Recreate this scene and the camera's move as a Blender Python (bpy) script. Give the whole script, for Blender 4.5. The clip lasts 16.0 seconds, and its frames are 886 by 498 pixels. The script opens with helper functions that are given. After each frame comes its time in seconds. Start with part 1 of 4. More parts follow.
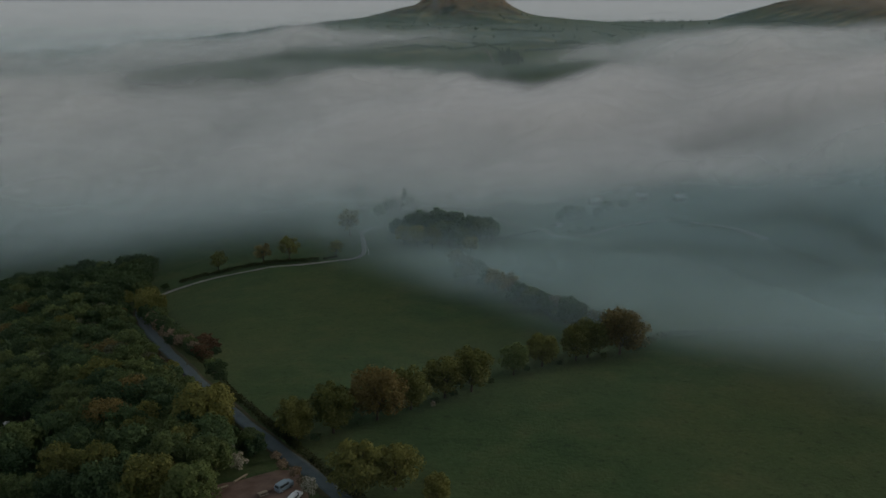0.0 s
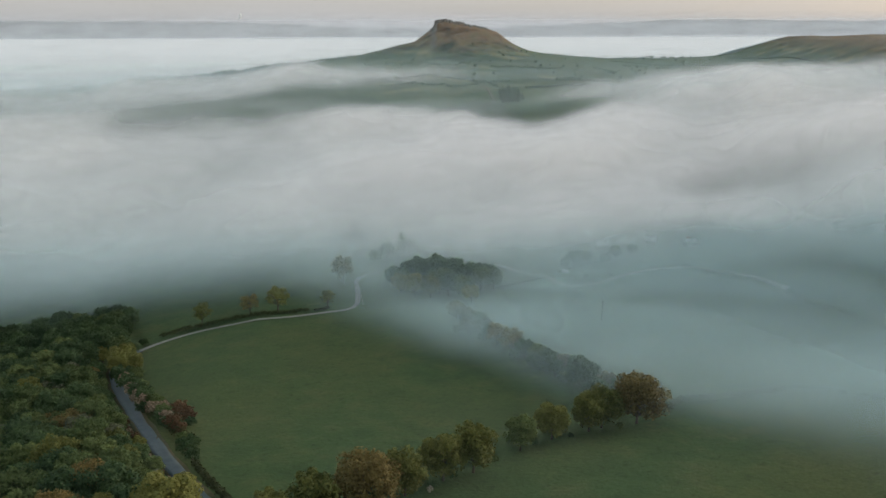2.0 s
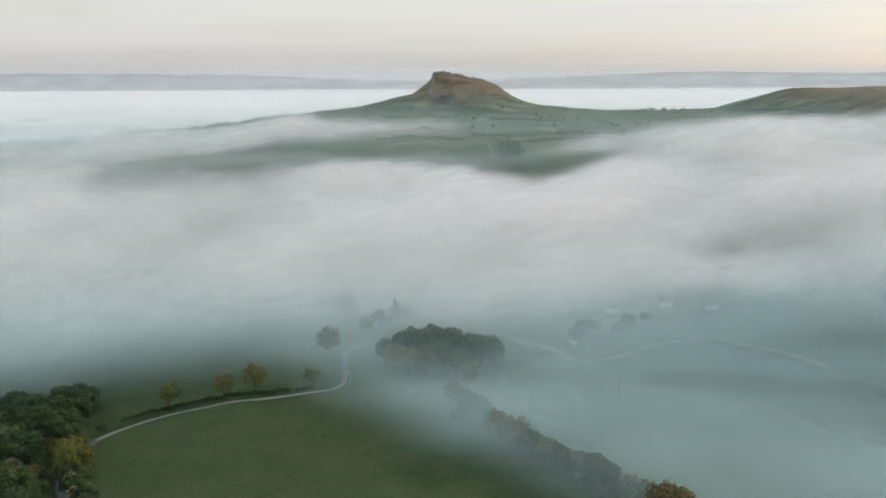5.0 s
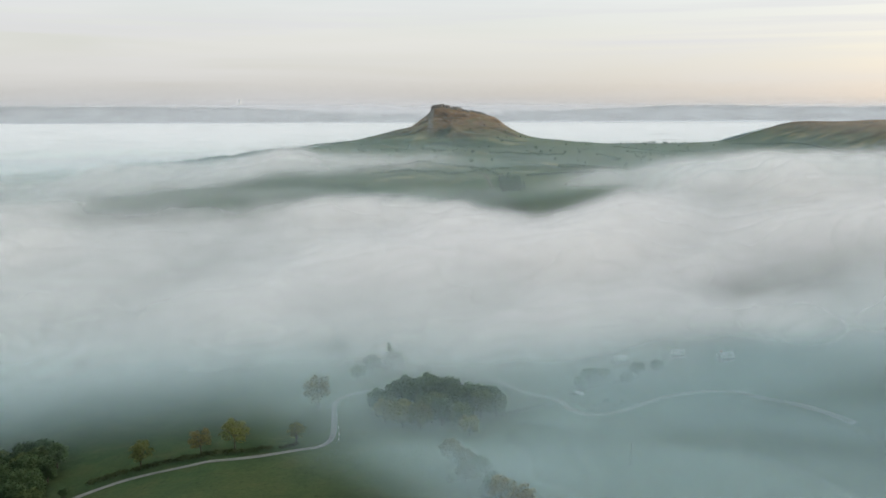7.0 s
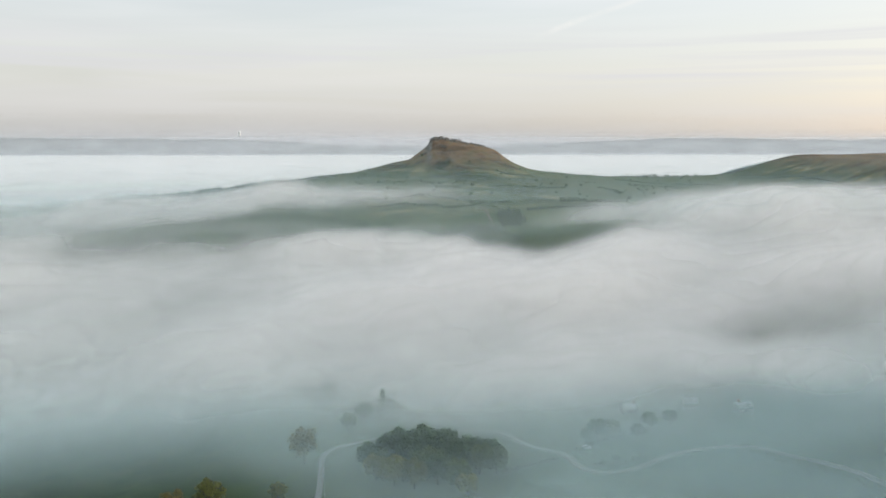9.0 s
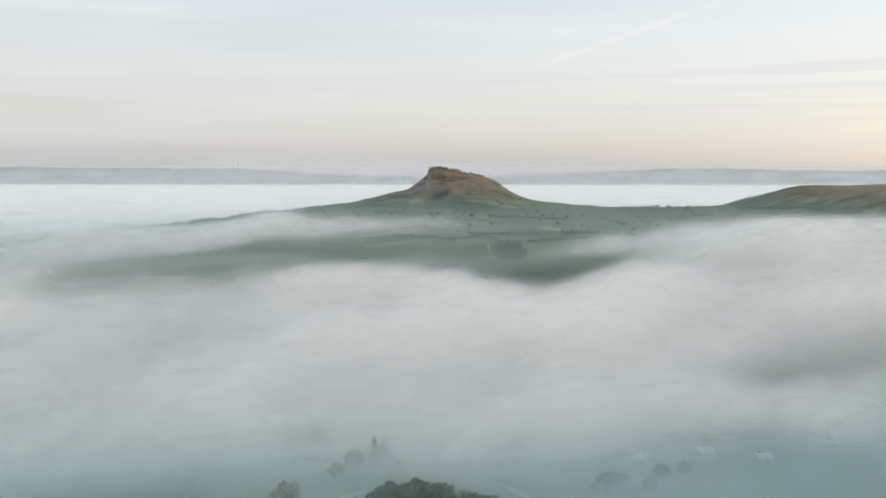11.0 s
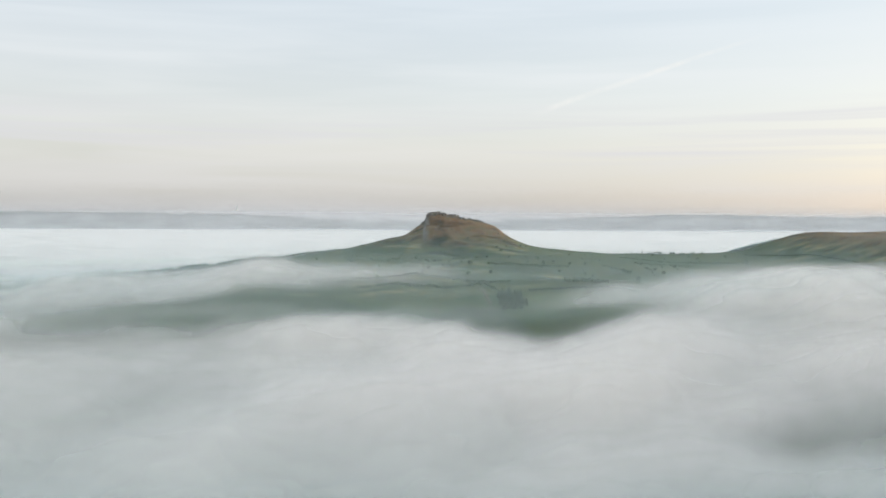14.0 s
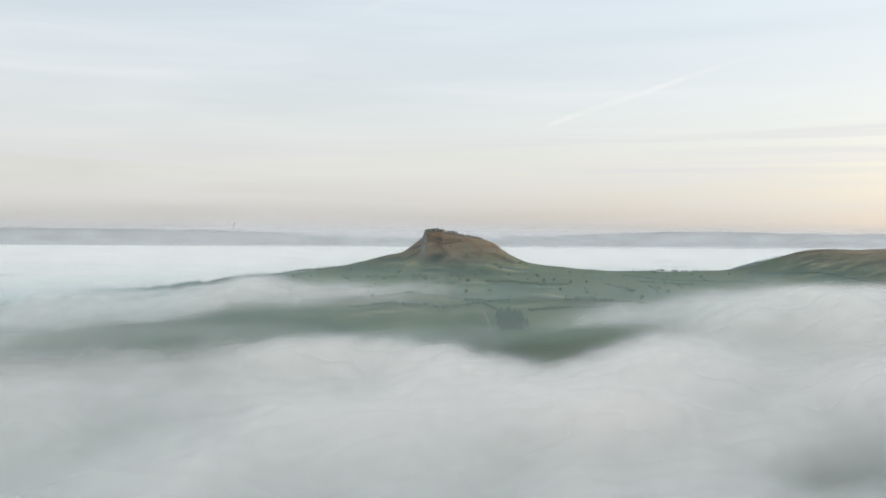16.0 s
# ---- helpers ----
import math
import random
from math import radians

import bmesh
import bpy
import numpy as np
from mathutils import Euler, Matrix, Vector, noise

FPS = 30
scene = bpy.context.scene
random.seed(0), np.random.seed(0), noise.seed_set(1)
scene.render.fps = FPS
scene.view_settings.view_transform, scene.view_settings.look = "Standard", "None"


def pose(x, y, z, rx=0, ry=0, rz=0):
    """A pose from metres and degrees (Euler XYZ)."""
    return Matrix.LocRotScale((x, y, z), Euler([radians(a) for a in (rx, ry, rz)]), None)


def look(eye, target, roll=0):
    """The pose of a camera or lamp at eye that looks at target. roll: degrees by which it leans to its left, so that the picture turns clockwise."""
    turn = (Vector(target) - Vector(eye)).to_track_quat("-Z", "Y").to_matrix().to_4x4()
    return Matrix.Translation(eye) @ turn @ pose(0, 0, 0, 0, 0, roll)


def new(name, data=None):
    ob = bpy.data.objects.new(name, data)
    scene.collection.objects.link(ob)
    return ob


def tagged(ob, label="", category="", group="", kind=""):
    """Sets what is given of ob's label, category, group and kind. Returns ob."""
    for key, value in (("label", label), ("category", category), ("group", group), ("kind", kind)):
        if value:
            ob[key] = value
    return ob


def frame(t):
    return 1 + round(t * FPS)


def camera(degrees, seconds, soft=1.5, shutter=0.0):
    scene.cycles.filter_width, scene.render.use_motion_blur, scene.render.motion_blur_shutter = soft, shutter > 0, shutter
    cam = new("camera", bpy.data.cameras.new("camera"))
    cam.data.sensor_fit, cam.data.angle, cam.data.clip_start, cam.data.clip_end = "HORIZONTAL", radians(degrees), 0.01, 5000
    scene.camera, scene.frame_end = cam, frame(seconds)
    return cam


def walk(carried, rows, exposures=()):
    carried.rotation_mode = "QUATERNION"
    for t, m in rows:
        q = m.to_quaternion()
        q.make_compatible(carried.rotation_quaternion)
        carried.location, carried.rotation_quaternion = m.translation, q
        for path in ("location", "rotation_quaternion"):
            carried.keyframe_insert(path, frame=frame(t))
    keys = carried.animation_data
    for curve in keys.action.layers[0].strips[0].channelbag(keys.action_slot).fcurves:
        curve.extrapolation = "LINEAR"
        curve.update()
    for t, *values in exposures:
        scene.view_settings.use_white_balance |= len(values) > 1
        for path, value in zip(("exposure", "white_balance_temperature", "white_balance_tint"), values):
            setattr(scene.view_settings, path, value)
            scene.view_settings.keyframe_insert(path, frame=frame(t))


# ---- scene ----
# ================= camera =================
cam = camera(55.19, 16.0)
PATH = [
    (0, pose(0.13, 0.01, 130.05, 72.27, 0.06, 0.00)),
    (1, pose(0.35, 11.90, 129.72, 73.43, 0.15, -0.03)),
    (2, pose(0.61, 23.80, 129.42, 74.60, 0.21, -0.06)),
    (3, pose(0.93, 35.70, 129.14, 75.76, 0.25, -0.09)),
    (4, pose(1.28, 47.60, 128.88, 76.87, 0.26, -0.12)),
    (6.5, pose(2.39, 77.34, 128.33, 79.58, 0.20, -0.17)),
    (7.5, pose(2.92, 89.24, 128.14, 80.67, 0.15, -0.19)),
    (8.5, pose(3.50, 101.15, 127.98, 81.73, 0.10, -0.20)),
    (9, pose(3.81, 107.10, 127.90, 82.27, 0.06, -0.21)),
    (11.5, pose(5.56, 136.85, 127.58, 84.76, -0.10, -0.22)),
    (12.5, pose(6.36, 148.75, 127.48, 85.77, -0.16, -0.23)),
    (13.5, pose(7.21, 160.65, 127.40, 86.81, -0.22, -0.24)),
    (14.5, pose(8.12, 172.55, 127.33, 87.79, -0.26, -0.25)),
    (15, pose(8.59, 178.50, 127.30, 88.15, -0.28, -0.26)),
    (15.5, pose(9.08, 184.45, 127.28, 88.37, -0.29, -0.26)),
    (16, pose(9.59, 190.40, 127.26, 88.45, -0.30, -0.27)),
]
STOPS = 0.62
EXPOSURES = [(t, STOPS + e) for t, e in ((0, -1.5), (0.5, -1.2), (1, -0.85), (1.5, -0.5), (2, -0.22), (2.5, -0.08), (3, 0.0), (3.5, 0.0), (16, 0.0))]
walk(cam, PATH, EXPOSURES)

# ================= sky and sun =================
SUN_ELEVATION, SUN_AZIMUTH = radians(10), radians(64)   # azimuth clockwise from +y
world = bpy.data.worlds.new("dawn_sky")
scene.world = world
world.use_nodes = True
wt = world.node_tree
wt.nodes.clear()


def wire(tree, a, b):
    tree.links.new(a, b)


def build_sky():
    n = wt.nodes
    out = n.new("ShaderNodeOutputWorld")
    bg = n.new("ShaderNodeBackground")
    bg.inputs["Strength"].default_value = 0.1
    sky = n.new("ShaderNodeTexSky")
    sky.sky_type = "NISHITA"
    sky.sun_disc = False
    sky.sun_elevation, sky.sun_rotation = SUN_ELEVATION, SUN_AZIMUTH
    sky.altitude, sky.air_density, sky.dust_density, sky.ozone_density = 150, 1.0, 1.5, 1.5
    # thin high cloud: streaks drawn out along the horizon
    co = n.new("ShaderNodeTexCoord")
    mp = n.new("ShaderNodeMapping")
    mp.inputs["Scale"].default_value = (1.6, 1.6, 20.0)
    mp.inputs["Rotation"].default_value = (0, radians(1.0), 0)
    noi = n.new("ShaderNodeTexNoise")
    noi.inputs["Scale"].default_value = 1.3
    noi.inputs["Detail"].default_value = 6
    noi.inputs["Roughness"].default_value = 0.5
    noi.inputs["Distortion"].default_value = 0.4
    ramp = n.new("ShaderNodeValToRGB")
    ramp.color_ramp.elements[0].position, ramp.color_ramp.elements[1].position = 0.35, 0.72
    ramp.color_ramp.elements[0].color = (0.68, 0.68, 0.68, 1)
    ramp.color_ramp.elements[1].color = (0.86, 0.86, 0.86, 1)
    mix = n.new("ShaderNodeMix")
    mix.data_type = "RGBA"
    # the veil itself: greyer low down, where the air is thick
    up = n.new("ShaderNodeSeparateXYZ")
    veil = n.new("ShaderNodeValToRGB")
    e = veil.color_ramp.elements
    e[0].position, e[0].color = 0.0, (0.765, 0.77, 0.795, 1)
    e[1].position, e[1].color = 0.24, (0.925, 0.995, 1.05, 1)
    mid = e.new(0.07)
    mid.color = (0.92, 0.905, 0.885, 1)
    high = e.new(0.13)
    high.color = (0.96, 0.98, 0.985, 1)
    lift = n.new("ShaderNodeVectorMath")
    lift.operation = "SCALE"
    lift.inputs["Scale"].default_value = 6.0
    wire(wt, co.outputs["Generated"], up.inputs[0])
    wire(wt, up.outputs["Z"], veil.inputs["Fac"])
    wire(wt, veil.outputs["Color"], lift.inputs[0])
    wire(wt, co.outputs["Generated"], mp.inputs["Vector"])
    wire(wt, mp.outputs["Vector"], noi.inputs["Vector"])
    wire(wt, noi.outputs["Fac"], ramp.inputs["Fac"])
    wire(wt, ramp.outputs["Color"], mix.inputs["Factor"])
    wire(wt, sky.outputs["Color"], mix.inputs["A"])
    wire(wt, lift.outputs[0], mix.inputs["B"])
    # a low bank of grey-violet streaks, some five degrees up
    low = n.new("ShaderNodeValToRGB")
    e = low.color_ramp.elements
    e[0].position, e[0].color = 0.035, (0, 0, 0, 1)
    e[1].position, e[1].color = 0.125, (0, 0, 0, 1)
    for at in (0.075, 0.095):
        e.new(at).color = (1, 1, 1, 1)
    mp2 = n.new("ShaderNodeMapping")
    mp2.inputs["Scale"].default_value = (2.2, 2.2, 60.0)
    mp2.inputs["Rotation"].default_value = (0, radians(-0.6), 0)
    noi2 = n.new("ShaderNodeTexNoise")
    noi2.inputs["Scale"].default_value = 1.0
    noi2.inputs["Detail"].default_value = 5
    noi2.inputs["Distortion"].default_value = 0.5
    streak = n.new("ShaderNodeValToRGB")
    streak.color_ramp.elements[0].position, streak.color_ramp.elements[1].position = 0.44, 0.66
    streak.color_ramp.elements[1].color = (0.8, 0.8, 0.8, 1)
    both = n.new("ShaderNodeMath")
    both.operation = "MULTIPLY"
    mix2 = n.new("ShaderNodeMix")
    mix2.data_type = "RGBA"
    mix2.inputs["B"].default_value = (4.75, 4.75, 5.0, 1)
    wire(wt, co.outputs["Generated"], mp2.inputs["Vector"])
    wire(wt, mp2.outputs["Vector"], noi2.inputs["Vector"])
    wire(wt, noi2.outputs["Fac"], streak.inputs["Fac"])
    wire(wt, up.outputs["Z"], low.inputs["Fac"])
    wire(wt, low.outputs["Color"], both.inputs[0])
    wire(wt, streak.outputs["Color"], both.inputs[1])
    wire(wt, both.outputs[0], mix2.inputs["Factor"])
    wire(wt, mix.outputs["Result"], mix2.inputs["A"])
    wire(wt, mix2.outputs["Result"], bg.inputs["Color"])
    wire(wt, bg.outputs[0], out.inputs["Surface"])


build_sky()
sun = new("sun", bpy.data.lights.new("sun", "SUN"))
sun.data.energy, sun.data.angle, sun.data.color = 2.4, radians(18), (1.0, 0.85, 0.68)
sun.matrix_world = look((math.sin(SUN_AZIMUTH) * 900, math.cos(SUN_AZIMUTH) * 900, math.tan(SUN_ELEVATION) * 900), (0, 0, 0))
scene.cycles.transparent_max_bounces = 96

# ================= materials =================


def material(name, rough=0.9):
    m = bpy.data.materials.new(name)
    m.use_nodes = True
    b = m.node_tree.nodes["Principled BSDF"]
    b.inputs["Roughness"].default_value = rough
    b.inputs["Specular IOR Level"].default_value = 0.2
    return m, m.node_tree, b


def noise_tex(tree, scale, detail=4, rough=0.55, vector=None):
    t = tree.nodes.new("ShaderNodeTexNoise")
    t.inputs["Scale"].default_value = scale
    t.inputs["Detail"].default_value = detail
    t.inputs["Roughness"].default_value = rough
    if vector is not None:
        wire(tree, vector, t.inputs["Vector"])
    return t


def position(tree, scale=(1, 1, 1)):
    g = tree.nodes.new("ShaderNodeNewGeometry")
    m = tree.nodes.new("ShaderNodeMapping")
    m.inputs["Scale"].default_value = scale
    wire(tree, g.outputs["Position"], m.inputs["Vector"])
    return m.outputs["Vector"]


def ramp(tree, fac, stops):
    r = tree.nodes.new("ShaderNodeValToRGB")
    e = r.color_ramp.elements
    while len(e) < len(stops):
        e.new(0.5)
    for k, (p, c) in enumerate(stops):
        e[k].position = p
        e[k].color = (*c, 1) if len(c) == 3 else c
    wire(tree, fac, r.inputs["Fac"])
    return r.outputs["Color"]


def mix(tree, fac, a, b, mode="MIX"):
    m = tree.nodes.new("ShaderNodeMix")
    m.data_type, m.blend_type = "RGBA", mode
    for sock, v in ((m.inputs["Factor"], fac), (m.inputs["A"], a), (m.inputs["B"], b)):
        if isinstance(v, (int, float)):
            sock.default_value = v
        elif isinstance(v, tuple):
            sock.default_value = (*v, 1)
        else:
            wire(tree, v, sock)
    return m.outputs["Result"]


def maths(tree, op, a, b=0.0):
    m = tree.nodes.new("ShaderNodeMath")
    m.operation = op
    for sock, v in zip(m.inputs, (a, b)):
        if isinstance(v, (int, float)):
            sock.default_value = v
        else:
            wire(tree, v, sock)
    return m.outputs[0]


def bump(tree, bsdf, height, strength, distance):
    b = tree.nodes.new("ShaderNodeBump")
    b.inputs["Strength"].default_value = strength
    b.inputs["Distance"].default_value = distance
    wire(tree, height, b.inputs["Height"])
    wire(tree, b.outputs[0], bsdf.inputs["Normal"])


def leaf_material(name, dark, light, speck=None):
    """Foliage: each clump of leaves its own shade, each tree its own cast."""
    m, t, b = material(name, 0.75)
    geo = t.nodes.new("ShaderNodeNewGeometry")
    obj = t.nodes.new("ShaderNodeObjectInfo")
    shade = maths(t, "ADD", maths(t, "MULTIPLY", geo.outputs["Random Per Island"], 0.5), maths(t, "MULTIPLY", obj.outputs["Random"], 0.5))
    col = ramp(t, shade, [(0.05, dark), (0.95, light)])
    if speck:
        hi = maths(t, "GREATER_THAN", geo.outputs["Random Per Island"], 0.45)
        col = mix(t, hi, col, speck)
    wire(t, col, b.inputs["Base Color"])
    tr = t.nodes.new("ShaderNodeBsdfTranslucent")
    wire(t, col, tr.inputs["Color"])
    ms = t.nodes.new("ShaderNodeMixShader")
    ms.inputs[0].default_value = 0.38
    wire(t, b.outputs[0], ms.inputs[1])
    wire(t, tr.outputs[0], ms.inputs[2])
    wire(t, ms.outputs[0], t.nodes["Material Output"].inputs["Surface"])
    return m


LEAF_DARK = leaf_material("leaf_dark_green", (0.033, 0.064, 0.03), (0.095, 0.15, 0.06))
LEAF_MID = leaf_material("leaf_mid_green", (0.055, 0.092, 0.035), (0.165, 0.21, 0.075))
LEAF_YELLOW = leaf_material("leaf_yellow_green", (0.08, 0.1, 0.03), (0.225, 0.225, 0.065))
LEAF_RUSSET = leaf_material("leaf_russet", (0.098, 0.083, 0.030), (0.241, 0.190, 0.069))
LEAF_RUST = leaf_material("leaf_rust_red", (0.078, 0.050, 0.029), (0.180, 0.102, 0.054))
LEAF_GREY = leaf_material("leaf_grey_green", (0.081, 0.098, 0.057), (0.196, 0.207, 0.127))
LEAF_BLOSSOM = leaf_material("leaf_white_blossom", (0.1, 0.12, 0.05), (0.2, 0.21, 0.1), (0.62, 0.58, 0.5))
LEAF_PINK = leaf_material("leaf_faded_blossom", (0.09, 0.085, 0.04), (0.19, 0.16, 0.09), (0.4, 0.3, 0.22))
LEAF_HEDGE = leaf_material("leaf_hedge", (0.029, 0.039, 0.014), (0.085, 0.098, 0.033))


def bark_material():
    m, t, b = material("bark", 0.95)
    n = noise_tex(t, 6, 5, 0.6, position(t, (1, 1, 0.25)))
    wire(t, ramp(t, n.outputs["Fac"], [(0.3, (0.05, 0.04, 0.03)), (0.7, (0.16, 0.14, 0.11))]), b.inputs["Base Color"])
    bump(t, b, n.outputs["Fac"], 0.6, 0.05)
    return m


BARK = bark_material()


def ground_material():
    """Pasture below, bracken and rough moor grass above, rock where it is steep."""
    m, t, b = material("pasture_and_moor", 1.0)
    p = position(t)
    sep = t.nodes.new("ShaderNodeSeparateXYZ")
    wire(t, p, sep.inputs[0])
    big = noise_tex(t, 0.012, 5, 0.6, p)
    mid = noise_tex(t, 0.09, 5, 0.6, p)
    fine = noise_tex(t, 0.9, 5, 0.65, p)
    grass = ramp(t, mid.outputs["Fac"], [(0.3, (0.028, 0.06, 0.021)), (0.5, (0.039, 0.075, 0.025)), (0.7, (0.06, 0.083, 0.03))])
    grass = mix(t, ramp(t, big.outputs["Fac"], [(0.42, (0, 0, 0)), (0.7, (0.7, 0.7, 0.7))]), grass, (0.07, 0.082, 0.028))
    tuft = noise_tex(t, 0.42, 3, 0.75, p)
    grass = mix(t, 0.55, grass, ramp(t, tuft.outputs["Fac"], [(0.32, (0.45, 0.45, 0.5)), (0.42, (1, 1, 1)), (0.75, (1.15, 1.1, 1.0))]), "MULTIPLY")
    grass = mix(t, 0.5, grass, ramp(t, fine.outputs["Fac"], [(0.25, (0.45, 0.45, 0.45)), (0.6, (1, 1, 1)), (0.85, (1.5, 1.45, 1.3))]), "MULTIPLY")
    cells = t.nodes.new("ShaderNodeTexVoronoi")
    cells.inputs["Scale"].default_value = 0.011
    wire(t, position(t, (1, 0.6, 0)), cells.inputs["Vector"])
    beyond = maths(t, "GREATER_THAN", sep.outputs["Y"], 640)
    grass = mix(t, beyond, grass, mix(t, 0.75, grass, ramp(t, cells.outputs["Color"], [(0.0, (0.55, 0.6, 0.6)), (0.5, (1.0, 1.05, 0.95)), (1.0, (1.5, 1.4, 1.2))]), "MULTIPLY"))
    rough_grass = ramp(t, mid.outputs["Fac"], [(0.3, (0.035, 0.07, 0.03)), (0.55, (0.075, 0.1, 0.042)), (0.75, (0.13, 0.11, 0.055))])
    # heath and scrub in drifts along the contours, bleached grass between
    drift = noise_tex(t, 0.028, 6, 0.68, position(t, (0.55, 1, 2.0)))
    rough_grass = mix(t, ramp(t, drift.outputs["Fac"], [(0.36, (1, 1, 1)), (0.44, (0.7, 0.7, 0.7)), (0.5, (0, 0, 0))]), rough_grass, (0.014, 0.022, 0.012))
    rough_grass = mix(t, ramp(t, drift.outputs["Fac"], [(0.54, (0, 0, 0)), (0.64, (0.85, 0.85, 0.85))]), rough_grass, (0.28, 0.24, 0.12))
    bracken = ramp(t, noise_tex(t, 0.035, 8, 0.72, position(t, (1, 1, 1.6))).outputs["Fac"], [(0.38, (0.02, 0.018, 0.012)), (0.45, (0.11, 0.062, 0.03)), (0.54, (0.195, 0.122, 0.065)), (0.6, (0.13, 0.1, 0.045)), (0.66, (0.05, 0.055, 0.025))])
    h1 = t.nodes.new("ShaderNodeMapRange")
    h1.inputs["From Min"].default_value, h1.inputs["From Max"].default_value = 58, 72
    wire(t, maths(t, "ADD", sep.outputs["Z"], maths(t, "MULTIPLY", maths(t, "SUBTRACT", big.outputs["Fac"], 0.5), 30)), h1.inputs["Value"])
    col = mix(t, h1.outputs[0], grass, rough_grass)
    h2 = t.nodes.new("ShaderNodeMapRange")
    h2.inputs["From Min"].default_value, h2.inputs["From Max"].default_value = 71, 95
    wire(t, maths(t, "ADD", sep.outputs["Z"], maths(t, "MULTIPLY", maths(t, "SUBTRACT", mid.outputs["Fac"], 0.5), 40)), h2.inputs["Value"])
    col = mix(t, h2.outputs[0], col, bracken)
    geo = t.nodes.new("ShaderNodeNewGeometry")
    sn = t.nodes.new("ShaderNodeSeparateXYZ")
    wire(t, geo.outputs["True Normal"], sn.inputs[0])
    steep = t.nodes.new("ShaderNodeMapRange")
    steep.inputs["From Min"].default_value, steep.inputs["From Max"].default_value = 0.82, 0.7
    wire(t, sn.outputs["Z"], steep.inputs["Value"])
    rock = ramp(t, noise_tex(t, 0.25, 6, 0.65, position(t, (1, 1, 0.5))).outputs["Fac"], [(0.35, (0.05, 0.047, 0.043)), (0.65, (0.25, 0.22, 0.19))])
    col = mix(t, steep.outputs[0], col, rock)
    wire(t, col, b.inputs["Base Color"])
    bump(t, b, fine.outputs["Fac"], 0.7, 0.35)
    return m


GROUND = ground_material()


def road_material():
    m, t, b = material("worn_asphalt", 0.8)
    p = position(t)
    n = noise_tex(t, 0.35, 5, 0.6, p)
    f = noise_tex(t, 9, 3, 0.6, p)
    col = ramp(t, n.outputs["Fac"], [(0.3, (0.058, 0.082, 0.09)), (0.7, (0.088, 0.112, 0.12))])
    wire(t, mix(t, 0.4, col, f.outputs["Color"], "OVERLAY"), b.inputs["Base Color"])
    bump(t, b, f.outputs["Fac"], 0.4, 0.02)
    return m


def plain_noise(name, c0, c1, scale, rough=0.9):
    m, t, b = material(name, rough)
    n = noise_tex(t, scale, 5, 0.6, position(t))
    wire(t, ramp(t, n.outputs["Fac"], [(0.3, c0), (0.7, c1)]), b.inputs["Base Color"])
    bump(t, b, n.outputs["Fac"], 0.3, 0.04)
    return m


ASPHALT = road_material()
# the upper lane's grazing sheen, put into a paler asphalt colour
SHEEN_ROAD = plain_noise("pale_sheen_asphalt", (0.15, 0.15, 0.145), (0.22, 0.215, 0.2), 0.4)
TRACK = plain_noise("pale_gravel", (0.13, 0.125, 0.1), (0.2, 0.19, 0.16), 0.5)
EARTH_TRACK = plain_noise("pale_earth", (0.11, 0.1, 0.075), (0.18, 0.16, 0.12), 0.3)
VERGE = plain_noise("rough_verge", (0.03, 0.042, 0.015), (0.075, 0.062, 0.03), 0.6)
DIRT = plain_noise("bare_earth", (0.1, 0.065, 0.05), (0.17, 0.12, 0.095), 0.4)


